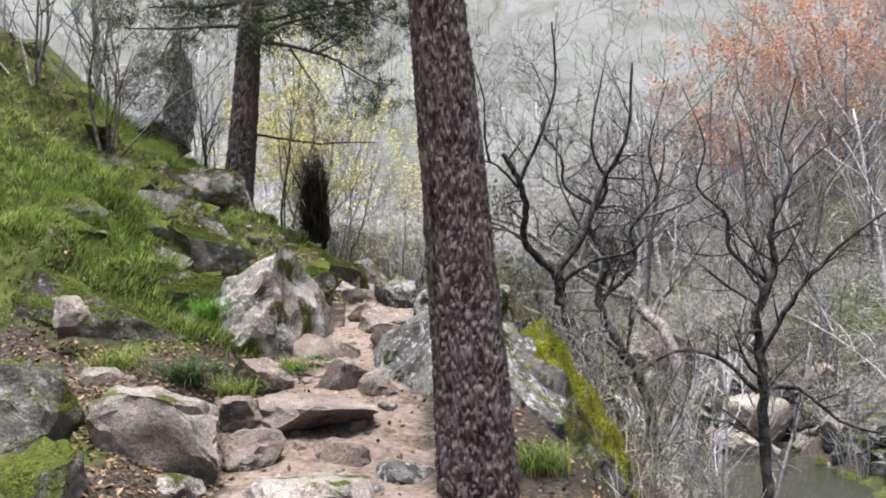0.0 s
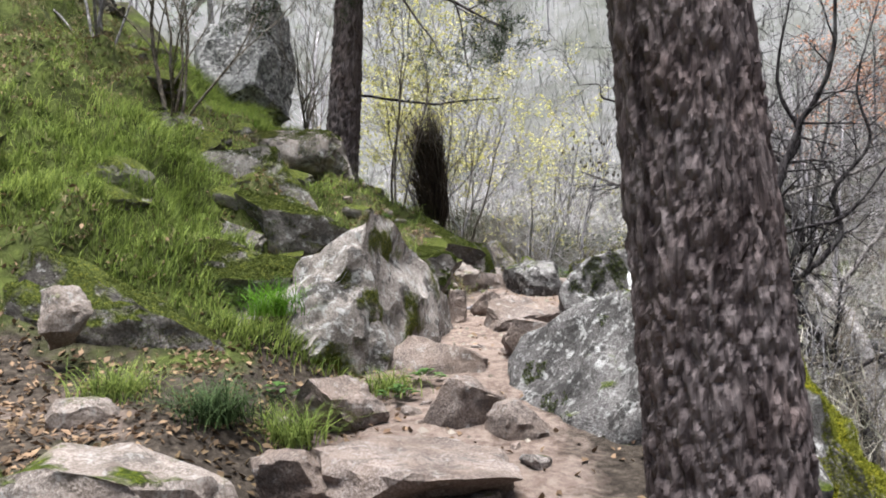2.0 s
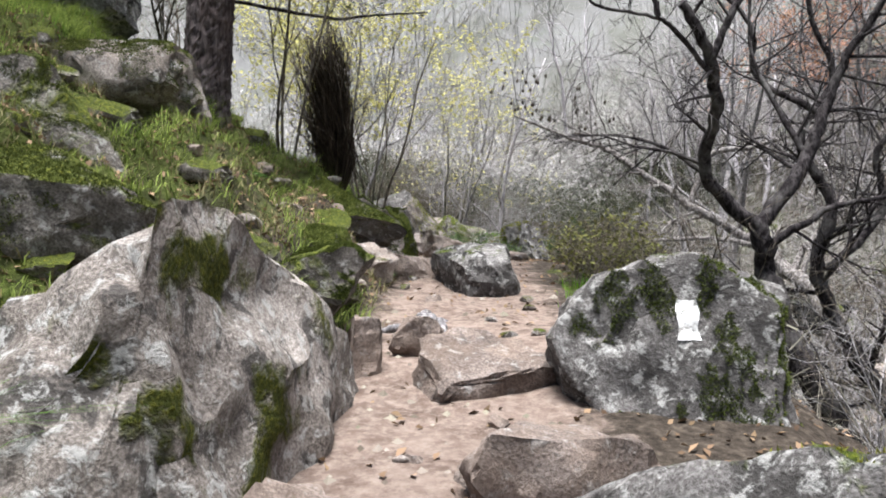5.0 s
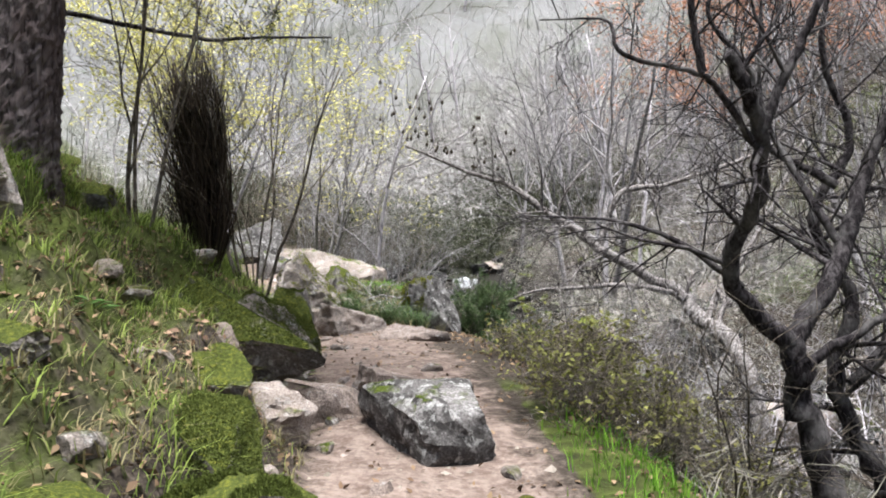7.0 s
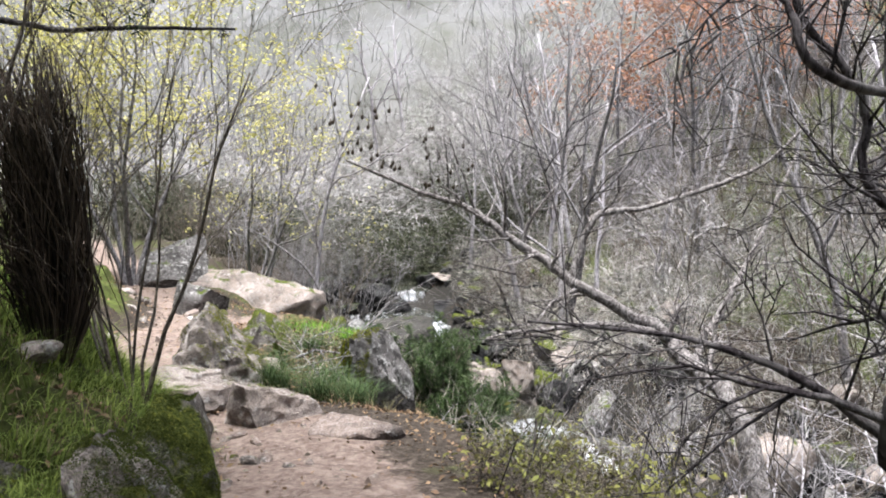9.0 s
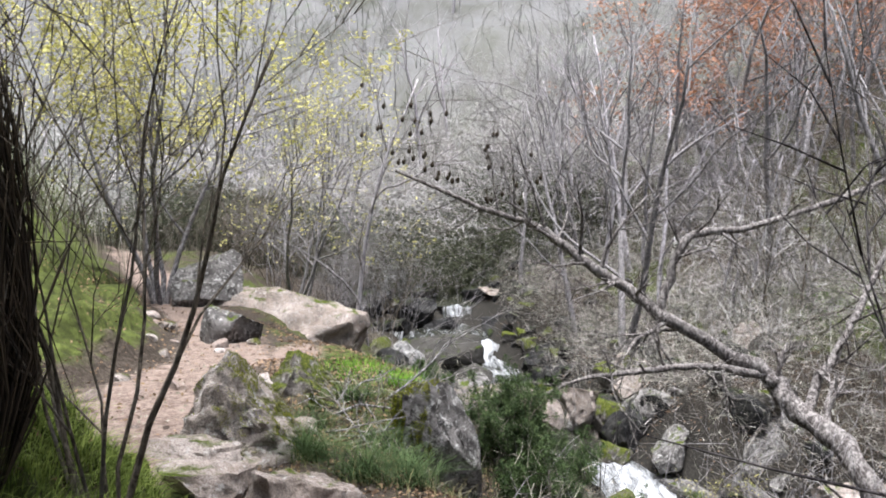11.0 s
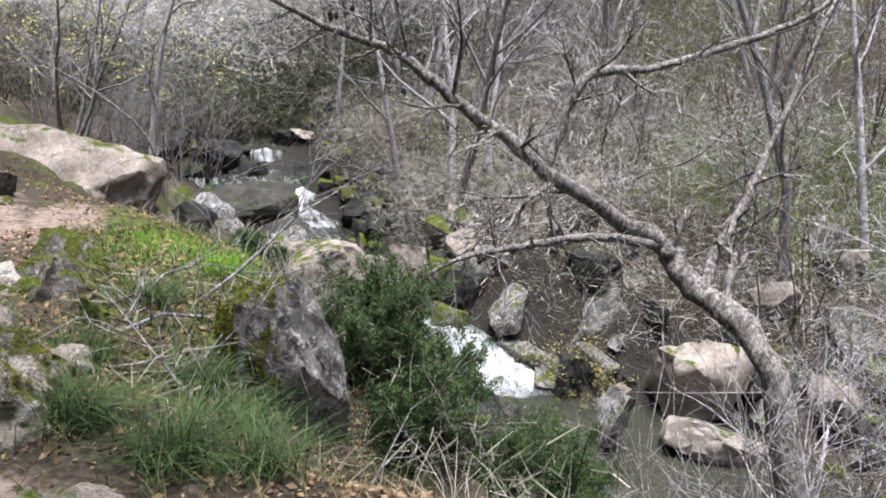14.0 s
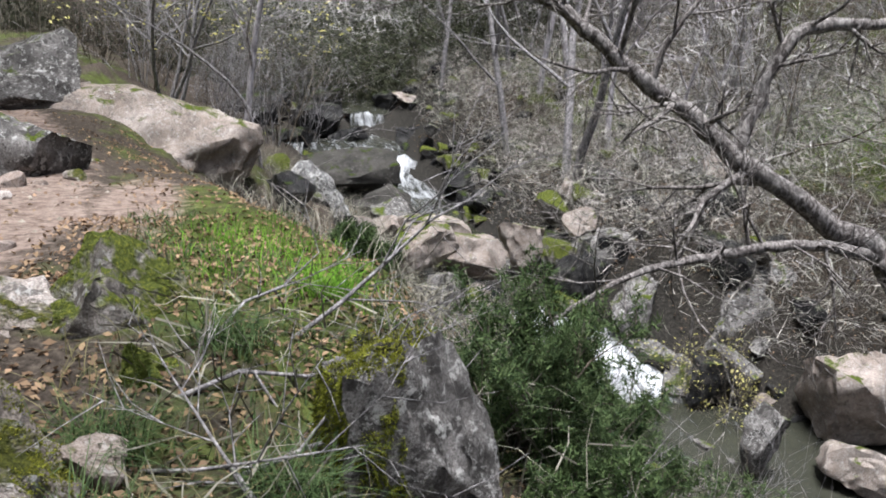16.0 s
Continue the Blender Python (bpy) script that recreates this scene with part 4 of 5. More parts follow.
# ---- pines ----
def pine(at, lean, height, r0, r1, seed, label, crown_from, limbs, detail=(40, 160), plates=0.015, extra=()):
    r = random.Random(seed)
    nr = np.random.default_rng(seed)
    top = holder("pine_tree", at, label, "tree")
    sides, rings = detail
    V, F, plate = [], [], []
    for i in range(rings + 1):
        f = (i / rings) ** 1.6
        h = height * f
        c = Vector((lean[0] * h + 0.015 * math.sin(h * 1.3), lean[1] * h, h - 0.25))
        rad = r0 + (r1 - r0) * min(1, h / 3.0) - (r1 * 0.7) * max(0, h - 3) / max(height - 3, 1)
        rad *= 1 + 0.25 * max(0, 0.35 - h) / 0.35
        for k in range(sides):
            g = 2 * math.pi * k / sides
            q = Vector((math.cos(g) * 3.2, math.sin(g) * 3.2, h * 5.2))
            q += Vector((noise.noise(q * 2.3), noise.noise(q * 2.3 + Vector((9, 0, 0))), noise.noise(q * 2.3 + Vector((0, 9, 0))))) * 0.75
            dist, _ = noise.voronoi(Vector((q.x * 1.3, q.y * 1.3, q.z * 0.8)))
            crack = min(1.0, (dist[1] - dist[0]) * 3.2)
            rr = rad + plates * (crack - 0.7) + plates * 0.9 * noise.fractal(q * 2.5, 1.0, 2.0, 4)
            V.append(c + Vector((math.cos(g), math.sin(g), 0)) * rr)
            plate.append(crack)
    for i in range(rings):
        for k in range(sides):
            k2 = (k + 1) % sides
            F.append((i * sides + k, i * sides + k2, (i + 1) * sides + k2, (i + 1) * sides + k))
    stem = mesh_object("trunk", V, F, PLATED, top, "deeply cracked dark bark")
    stem.data.attributes.new("plate", "FLOAT", "POINT").data.foreach_set("value", np.array(plate, np.float32))
    rows = [(crown_from + (height - crown_from) * k / limbs, k * 2.4 + r.uniform(-0.4, 0.4), (height - crown_from - (height - crown_from) * k / limbs) * 0.28 + 0.9, r.uniform(-0.15, 0.3)) for k in range(limbs)]
    for h, g, ln, dip in rows + list(extra):
        V, F, tips = [], [], []
        grow(V, F, r, Vector((lean[0] * h, lean[1] * h, h - 0.25)), Vector((math.cos(g), math.sin(g), dip)), ln, 0.035, 0,
             [(8, 0.45, 0.8, 0.1, -0.02), (6, 0.5, 0.8, 0.12, 0.01), (0, 0, 0, 0.15, 0.02)], tips)
        bough = mesh_object("limb", V, F, PINE_BARK, top)
        V, F = sprays(tips, 26, 0.11, 0.009, nr)
        mesh_object("foliage", V, F, NEEDLE, bough, "dark green needle tufts")
    return top


pine((0.225, 3.93, 0.3), (-0.077, 0.0), 13, 0.2, 0.13, 3, "tall pine with cracked purple-brown bark beside the trail", 6.5, 8, (150, 760), 0.01)
pine((-3.1, 11.9, 2.6), (0.07, 0.0), 13, 0.23, 0.16, 4, "tall pine with low drooping limbs on the grassy slope", 4.6, 20, (60, 240), 0.02,
     ((2.6, 5.2, 2.0, 0.05), (3.5, 5.7, 2.4, -0.05), (3.6, 4.9, 2.1, -0.1), (2.9, 3.5, 1.9, -0.1), (2.7, 0.2, 2.2, -0.05), (3.1, 5.4, 1.9, -0.1), (3.3, 3.0, 1.8, 0.0), (3.2, -0.5, 2.0, 0.0), (3.4, 4.4, 1.9, -0.1), (3.0, 5.9, 2.3, -0.15)))

# ---- gnarled alder over the stream bank ----
rt = random.Random(21)
limb_of = [None, None]
ALDER_TWIG = [(5, 0.65, 0.65, 0.14, 0.02), (4, 0.62, 0.7, 0.18, 0.01), (0, 0, 0, 0.22, 0.0)]


def tree_limb(pts, r0, r1, twigs=0, spec=None, tlen=0.6, sides=9):
    V, F = [], []
    limb(V, F, rt, pts, r0, r1, twigs, spec, tlen, sides)
    ob = mesh_object("trunk" if sides > 12 else "limb", V, F, limb_of[1], limb_of[0])
    ob.matrix_parent_inverse = Matrix.Translation(-limb_of[0].location)


alder = holder("alder_tree", (2.5, 10.5, gz(2.5, 10.5)), "gnarled leafless tree with forked black limbs on the bank", "tree")
limb_of[:] = [alder, ALDER_BARK]
tree_limb([(2.5, 10.5, gz(2.5, 10.5) - 0.2), (2.25, 10.45, -0.35), (1.88, 10.4, 0.3), (1.58, 10.4, 0.86), (1.42, 10.4, 1.42), (1.37, 10.4, 1.66)], 0.11, 0.064, sides=14)
tree_limb([(2.75, 10.7, gz(2.75, 10.7) - 0.2), (2.6, 10.8, 0.0), (2.2, 10.9, 0.8), (2.0, 11.0, 1.3), (2.12, 11.0, 1.8), (1.9, 11.1, 2.3), (2.15, 11.1, 2.8), (1.95, 11.1, 3.4), (2.1, 11.0, 4.4)], 0.08, 0.009, 22, ALDER_TWIG, 0.8, 10)
tree_limb([(2.05, 10.9, 1.3), (2.5, 11.0, 1.75), (2.45, 11.0, 2.2), (2.8, 11.0, 2.7), (2.7, 11.0, 3.3), (3.0, 11.1, 4.3)], 0.036, 0.006, 18, ALDER_TWIG, 0.8, 8)
tree_limb([(2.0, 11.0, 2.5), (1.6, 11.2, 2.8), (1.55, 11.2, 3.2), (1.3, 11.3, 3.6), (1.4, 11.3, 4.0), (1.15, 11.4, 4.6)], 0.028, 0.005, 18, ALDER_TWIG, 0.7, 8)
tree_limb([(1.37, 10.4, 1.62), (0.98, 10.3, 2.0), (0.96, 10.0, 2.41), (0.86, 9.8, 2.72), (0.66, 9.7, 3.02)], 0.051, 0.030, 5, ALDER_TWIG, 0.6, 12)
tree_limb([(0.87, 9.8, 2.7), (0.98, 9.8, 2.95), (1.14, 9.8, 3.3), (1.3, 9.8, 3.9), (1.25, 9.7, 4.6)], 0.027, 0.011, 9, ALDER_TWIG, 0.7, 8)
tree_limb([(0.9, 9.85, 2.6), (0.62, 9.7, 2.86), (0.47, 9.6, 2.92), (0.1, 9.45, 2.96), (0.05, 9.5, 3.1), (-0.2, 9.6, 3.12)], 0.018, 0.003, 9, ALDER_TWIG, 0.3, 8)
tree_limb([(0.5, 9.6, 2.92), (0.45, 9.6, 3.2), (0.42, 9.5, 3.7), (0.2, 9.4, 4.3)], 0.018, 0.006, 9, ALDER_TWIG, 0.6, 8)
tree_limb([(1.37, 10.4, 1.64), (1.72, 10.5, 2.08), (1.88, 10.6, 2.46), (2.04, 10.6, 2.85), (2.3, 10.5, 3.4), (2.35, 10.4, 4.3)], 0.058, 0.015, 12, ALDER_TWIG, 0.8, 12)
tree_limb([(1.42, 10.4, 1.5), (1.85, 10.3, 1.78), (2.3, 10.2, 1.9), (2.7, 10.1, 2.4)], 0.031, 0.009, 8, ALDER_TWIG, 0.7, 8)
tree_limb([(1.05, 10.3, 1.95), (0.7, 10.4, 2.2), (0.4, 10.6, 2.3), (0.0, 10.9, 2.32)], 0.019, 0.005, 9, ALDER_TWIG, 0.5, 7)
tree_limb([(1.75, 10.5, 2.1), (1.6, 10.7, 2.5), (1.45, 10.9, 3.0), (1.5, 11.0, 3.8)], 0.027, 0.007, 9, ALDER_TWIG, 0.6, 8)

# second alder lower on the bank, with one arched limb
alder_low = holder("alder_tree", (4.25, 11.0, gz(4.25, 11.0)), "dark leafless tree with an arched drooping limb on the stream bank", "tree")
limb_of[:] = [alder_low, ALDER_BARK]
tree_limb([(4.25, 11.0, gz(4.25, 11.0) - 0.2), (4.2, 11.0, -1.2), (4.15, 11.0, 0.4), (4.12, 11.0, 1.1), (4.35, 11.0, 1.7), (4.3, 11.0, 2.2), (4.58, 11.0, 2.9), (4.5, 11.1, 3.4), (4.75, 11.1, 4.4)], 0.085, 0.01, 22, ALDER_TWIG, 0.9, 14)
tree_limb([(4.25, 11.0, 1.5), (3.8, 11.1, 1.95), (3.75, 11.1, 2.4), (3.4, 11.2, 2.8), (3.5, 11.2, 3.4), (3.2, 11.2, 4.2)], 0.034, 0.006, 18, ALDER_TWIG, 0.8, 8)
tree_limb([(4.12, 11.0, 0.5), (4.7, 10.9, 1.5), (5.4, 10.8, 2.2), (6.2, 10.8, 2.7)], 0.04, 0.012, 11, ALDER_TWIG, 0.8, 8)
tree_limb([(4.1, 11.0, 0.05), (3.6, 11.0, 0.5), (3.0, 11.0, 0.58), (2.5, 11.0, 0.3), (2.06, 11.0, 0.2)], 0.035, 0.01, 7, ALDER_TWIG, 0.5, 8)
tree_limb([(4.15, 11.0, 0.1), (4.6, 10.9, 0.1), (5.1, 10.8, -0.3), (5.6, 10.7, -0.45)], 0.035, 0.012, 7, ALDER_TWIG, 0.5, 8)

# ---- leaning grey tree over the pool ----
lean_tree = holder("leaning_tree", (4.9, 16.6, gz(4.9, 16.6)), "leafless grey tree leaning out over the stream", "tree")
limb_of[:] = [lean_tree, LEAN_BARK]
tree_limb([(5.0, 16.5, gz(5.0, 16.5) - 0.3), (4.64, 17.0, -0.09), (4.24, 18, 0.84), (4.07, 18.2, 1.12)], 0.14, 0.1, 2, TWIG, 0.7, 14)
tree_limb([(4.07, 18.2, 1.12), (2.85, 18.4, 1.84), (2.08, 18.6, 2.38), (1.56, 18.8, 2.78), (0.93, 19, 3.01), (-0.04, 19.2, 3.43)], 0.085, 0.015, 20, TWIG, 0.9, 10)
tree_limb([(2.85, 18.4, 1.84), (3.17, 18.4, 2.66), (3.9, 18.3, 2.81), (5.24, 18.1, 3.27), (6, 18, 3.9)], 0.06, 0.02, 12, TWIG, 0.8, 8)
tree_limb([(4.0, 18.2, 1.14), (3.2, 18.0, 1.3), (2.35, 17.8, 1.28), (1.68, 17.5, 1.28), (0.99, 17.2, 1.1)], 0.05, 0.01, 14, TWIG, 0.7, 8)
tree_limb([(4.3, 17.9, 0.75), (5.0, 18.2, 1.6), (5.6, 18.5, 2.3), (6.4, 18.8, 3.6)], 0.06, 0.02, 10, TWIG, 0.8, 8)


rc = random.Random(33)
for k in range(46):
    a = rc.random()
    c = Vector((1.3 - 1.7 * a + rc.gauss(0, 0.25), 19.1 + rc.gauss(0, 0.2), 2.95 + 0.75 * a + rc.uniform(-0.1, 0.75)))
    V, F = [], []
    tube(V, F, [c + Vector((0, 0, 0.09)), c + Vector((0.01, 0, 0.03)), c, c - Vector((0, 0, 0.02)), c - Vector((0, 0, 0.04))], [0.002, 0.006, 0.024, 0.022, 0.004], 6)
    tube(V, F, [c + Vector((0, 0, 0.09)), c + Vector((rc.gauss(0, 0.08), rc.gauss(0, 0.05), 0.13)), c + Vector((rc.gauss(0, 0.2), 0, 0.16))], [0.002, 0.003, 0.003], 4)
    ob = mesh_object("cone", V, F, DARKTWIG, lean_tree)
    ob.matrix_parent_inverse = Matrix.Translation(-lean_tree.location)


# ---- bare trees of the valley ----
def bare_tree(seed, height, radius, mat, stems=1, spec=None, name="bare_tree", label="", category="tree", group="", thick=1.0):
    r = random.Random(seed)
    top = holder(name, (0, 0, 0), label, category, group)
    spec = spec or [(6, 0.55, 0.65, 0.09, 0.03), (5, 0.58, 0.7, 0.13, 0.02), (4, 0.6, 0.75, 0.17, 0.01), (0, 0, 0, 0.2, 0.0)]
    tips = []
    for s in range(stems):
        g = 2 * math.pi * s / max(stems, 1) + r.uniform(-0.5, 0.5)
        out = 0.0 if stems == 1 else r.uniform(0.15, 0.5)
        V, F, cv, cf = [], [], [], []
        grow(V, F, r, Vector((0.08 * math.cos(g) * (stems > 1), 0.08 * math.sin(g) * (stems > 1), -0.2)), Vector((out * math.cos(g), out * math.sin(g), 1)), height * r.uniform(0.75, 1.05), radius, 0, spec, tips, (cv, cf))
        bole = mesh_object("trunk" if stems == 1 else "stem", V, F, mat, top)
        mesh_object("crown", cv, cf, mat, bole)
    return top, tips


def plant_out(protos, spots, group):
    for k, (x, y, s) in enumerate(spots):
        p = protos[k % len(protos)]
        m = pose(x, y, gz(x, y) - 0.05, 0, 0, rs.uniform(0, 360)) @ Matrix.Scale(s, 4)
        c = p if k < len(protos) else copy_thing(p, m)
        c.matrix_world = m
        tagged(c, group=group)


greys = [bare_tree(500 + i, 6.5, 0.075, PALE_HAZE_BARK if i % 2 else GREY_BARK, 1 + (i == 2), None, "bare_tree", "slender leafless grey tree on the stream bank")[0] for i in range(5)]
spots = []
while len(spots) < 78:
    x, y = rs.uniform(4.5, 26), rs.uniform(13, 46)
    sx = float(np.interp(y, SY, SX))
    if abs(x - sx) > 2.2 and not (x < 9.5 and y < 29):
        spots.append((x, y, rs.uniform(0.7, 1.5)))
for _ in range(6):
    spots.append((rs.uniform(3.6, 6.2), rs.uniform(13, 18), rs.uniform(0.45, 0.75)))
for _ in range(16):
    spots.append((rs.uniform(-12, 2.5), rs.uniform(41, 60), rs.uniform(0.8, 1.4)))
plant_out(greys, spots, "bare trees of the valley")

# low tangled thicket right of the trail
thicket_spec = [(5, 0.6, 0.8, 0.16, 0.02), (4, 0.6, 0.8, 0.2, 0.0), (0, 0, 0, 0.25, 0.0)]
thickets = [bare_tree(540 + i, 1.7, 0.012, BROWN_BARK if i % 2 else GREY_BARK, 7, thicket_spec, "bramble_thicket", "tangled leafless scrub on the stream bank", "shrub")[0] for i in range(4)]
spots = [(rs.uniform(1.0, 4.2), rs.uniform(8.5, 15.5), rs.uniform(0.6, 1.1)) for _ in range(26)] + [(rs.uniform(2, 6), rs.uniform(5, 20), rs.uniform(0.8, 1.3)) for _ in range(14)] + [(rs.uniform(1.6, 4.4), rs.uniform(16, 21), rs.uniform(0.4, 0.8)) for _ in range(16)] + [(rs.uniform(9, 20), rs.uniform(17, 40), rs.uniform(1.0, 2.6)) for _ in range(60)] + [(rs.uniform(-4, 2.5), rs.uniform(31, 42), rs.uniform(1.0, 1.8)) for _ in range(24)]
plant_out(thickets, spots, "scrub of the stream bank")


# ---- shrubs along the trail ----
def stem_shrub(at, seed, n, height, radius, mat, label, name="broom_shrub", fan=0.5, spec=None):
    r = random.Random(seed)
    top = holder(name, at, label, "shrub")
    for s in range(n):
        V, F = [], []
        g = r.uniform(0, 2 * math.pi)
        o = fan * r.uniform(0.3, 1.3)
        grow(V, F, r, Vector((0.06 * math.cos(g), 0.06 * math.sin(g), -0.1)), Vector((o * math.cos(g), o * math.sin(g), 1)), height * r.uniform(0.6, 1.1), radius * r.uniform(0.6, 1.2), 0,
             spec or [(5, 0.62, 0.42, 0.12, 0.03), (4, 0.6, 0.5, 0.13, 0.03), (4, 0.6, 0.5, 0.15, 0.02), (0, 0, 0, 0.15, 0.01)])
        mesh_object("stem", V, F, mat, top)
    return top


stem_shrub((-1.72, 13.1, gz(-1.72, 13.1)), 61, 8, 2.3, 0.016, BROWN_BARK, "many-stemmed leafless broom shrub at the trail's edge", fan=0.3)
stem_shrub((-2.45, 12.3, gz(-2.45, 12.3)), 62, 3, 2.9, 0.026, BROWN_BARK, "tall leafless shrub with slanting stems on the slope", fan=0.25)
stem_shrub((-3.9, 13.2, gz(-3.9, 13.2)), 63, 6, 2.4, 0.022, BROWN_BARK, "leafless shrub beside the craggy rock")
stem_shrub((-3.6, 8.6, gz(-3.6, 8.6)), 64, 6, 2.2, 0.022, BROWN_BARK, "leafless shrub on the grassy slope")
stem_shrub((-4.6, 9.2, gz(-4.6, 9.2)), 65, 6, 2.4, 0.022, GREY_BARK, "leafless shrub on the grassy slope")

# dark dead broom, hanging in a dense plume
dead = holder("dead_broom", (-2.04, 12.72, gz(-2.04, 12.72)), "dense dark plume of dead broom twigs", "shrub")
nr = np.random.default_rng(77)
bundles = [([], []) for _ in range(8)]
rd = random.Random(78)
for k in range(520):
    V, F = bundles[k % 8]
    g, o = (k % 8 + rd.uniform(-0.2, 1.2)) * 0.785, rd.uniform(0, 1) ** 0.6
    h = rd.uniform(0.5, 1.75)
    w = 0.24 * math.sin(min(1.0, h / 1.2) * 2.2)
    p0 = Vector((0.06 * math.cos(g), 0.06 * math.sin(g), -0.05))
    p1 = Vector((w * o * math.cos(g), w * o * math.sin(g), h * rd.uniform(0.4, 0.6)))
    p2 = Vector((w * o * math.cos(g) * 0.9 - 0.12, w * o * math.sin(g), h)) + Vector((rd.gauss(0, 0.1), rd.gauss(0, 0.1), 0))
    p3 = p1.lerp(p2, 0.6) + Vector((rd.gauss(0, 0.04), rd.gauss(0, 0.04), rd.gauss(0, 0.03)))
    tube(V, F, [p0, p1, p3, p2], [0.005, 0.005, 0.004, 0.0015], 3)
    if k % 2:
        tube(V, F, [p3, p3.lerp(p2, 0.5) + Vector((rd.gauss(0, 0.08), rd.gauss(0, 0.08), -0.12)), p3 + Vector((rd.gauss(0, 0.1), rd.gauss(0, 0.1), -0.3))], [0.003, 0.003, 0.001], 3)
for V, F in bundles:
    tagged(mesh_object("plume", V, F, DARKTWIG, dead), kind="stuff")


# ---- leafy crowns ----
def leaf_crown(name, at, seed, height, radius, spread, leaf_mat, size, per, label, stems=5, bark_mat=None, keep=1.0):
    r, q = random.Random(seed), np.random.default_rng(seed)
    top, tips = bare_tree(seed, height, radius, bark_mat or GREY_BARK, stems, [(6, 0.55, spread, 0.1, 0.03), (5, 0.55, 0.7, 0.13, 0.03), (5, 0.55, 0.7, 0.15, 0.02), (0, 0, 0, 0.2, 0.0)], name, label, "tree" if height > 4 else "shrub")
    top.location = at
    T = [t for t in tips if t.z > height * 0.25 and r.random() < keep]
    P = np.repeat(np.array([tuple(t) for t in T]), per, 0)
    V, F = leaves(P, size, q, 0.8, size * 1.6)
    mesh_object("foliage", V, F, leaf_mat, top)
    return top


leaf_crown("yellow_tree", (-3.9, 25.5, gz(-3.9, 25.5)), 81, 5.4, 0.06, 0.8, YELLOW, 0.05, 10, "tree in yellow autumn leaf behind bare shrubs", 5, None, 0.75)
leaf_crown("yellow_tree", (-1.6, 31, gz(-1.6, 31)), 82, 4.8, 0.05, 0.9, YELLOW, 0.04, 3, "tree in thin yellow leaf above the stream", 5, None, 0.4)
leaf_crown("rust_oak", (15.5, 42, gz(15.5, 42)), 83, 9.5, 0.14, 0.9, RUST, 0.1, 5, "oak holding rust-coloured dead leaves on the far bank", 4)
leaf_crown("rust_oak", (21, 46, gz(21, 46)), 84, 9, 0.14, 0.9, RUST, 0.1, 5, "oak holding rust-coloured dead leaves on the far bank", 4)
for k, (x, y, h) in enumerate([(0.3, 10.9, 0.5), (0.75, 12.1, 0.45), (0.6, 11.6, 0.45), (6.2, 23.6, 1.0), (1.9, 4.3, 0.6), (0.9, 11.0, 0.4), (6.6, 23.0, 0.8), (0.45, 10.4, 0.5), (0.5, 11.3, 0.55), (1.1, 11.5, 0.6), (1.3, 10.9, 0.6), (0.35, 12.4, 0.4), (0.9, 12.8, 0.5), (1.4, 12.2, 0.6), (2.4, 5.0, 0.8), (2.2, 3.9, 0.6)]):
    leaf_crown("bramble_bush", (x, y, gz(x, y)), 90 + k, h, 0.008, 0.9, YELLOW if k in (3, 4, 6) else BRAMBLE, 0.02, 1, "thin bramble with a few greenish yellow leaves", 8, BROWN_BARK, 0.4)

# dead limb reaching out over the bank
V, F = [], []
limb(V, F, rt, [(-3.05, 12.1, 3.72), (-2.13, 12.75, 3.68), (-1.6, 12.6, 3.66), (-1.08, 12.36, 3.62)], 0.022, 0.006, 3, TWIG, 0.15, 6)
for ob in bpy.data.objects:
    if ob.name == "pine_tree.001":
        dl = mesh_object("dead_limb", V, F, ALDER_BARK, ob)
        dl.matrix_parent_inverse = Matrix.Translation(-ob.location)

# crooked dead branches tangled round the upright mossy boulder
DEADWOOD = [(6, 0.6, 0.8, 0.22, -0.03), (4, 0.55, 0.8, 0.26, -0.02), (0, 0, 0, 0.26, 0.0)]
rb = random.Random(512)
for x, y, turn, rise, size, r0 in [(-0.62, 15.75, 0.4, 0.35, 0.8, 0.012), (-0.45, 15.5, 2.2, 0.5, 0.7, 0.01), (-0.8, 16.2, 0.1, 0.45, 1.0, 0.014),
                                   (-0.35, 16.75, -0.2, 0.75, 1.1, 0.014), (-0.7, 16.6, 0.5, 0.6, 0.9, 0.011), (-0.95, 15.8, -0.6, 0.4, 0.8, 0.01), (0.35, 15.6, 0.9, 0.5, 0.8, 0.01)]:
    V, F, TV, TF = [], [], [], []
    grow(V, F, rb, Vector((0, 0, 0)), Vector((math.cos(turn), math.sin(turn), rise)), size, r0, 0, DEADWOOD, None, (TV, TF))
    br = mesh_object("dead_branch", V, F, GREY_BARK)
    tagged(mesh_object("twig_spray", TV, TF, GREY_BARK, br), kind="stuff")
    br.location = (x, y, gz(x, y) - 0.02)
    tagged(br, "crooked bare dead branch lying by the mossy boulder", "branch", "dead branches by the boulder")

# birch by the whaleback slab
birch, _ = bare_tree(95, 6.5, 0.06, PALE_HAZE_BARK, 1, None, "birch_tree", "pale slender birch trunk behind a granite slab")
birch.location = (-0.25, 27.2, gz(-0.25, 27.2))


# dead sapling arching away from the birch
arch = holder("arching_sapling", (0.05, 26.6, gz(0.05, 26.6)), "thin bare sapling arching over a granite slab", "tree")
limb_of[:] = [arch, GREY_BARK]
tree_limb([(0.05, 26.6, gz(0.05, 26.6) - 0.1), (-0.1, 26.55, 0.9), (-0.36, 26.5, 1.46), (-0.87, 26.5, 1.92), (-1.41, 26.5, 2.28), (-2.3, 26.5, 2.75)], 0.035, 0.008, 5, TWIG, 0.4, 8)


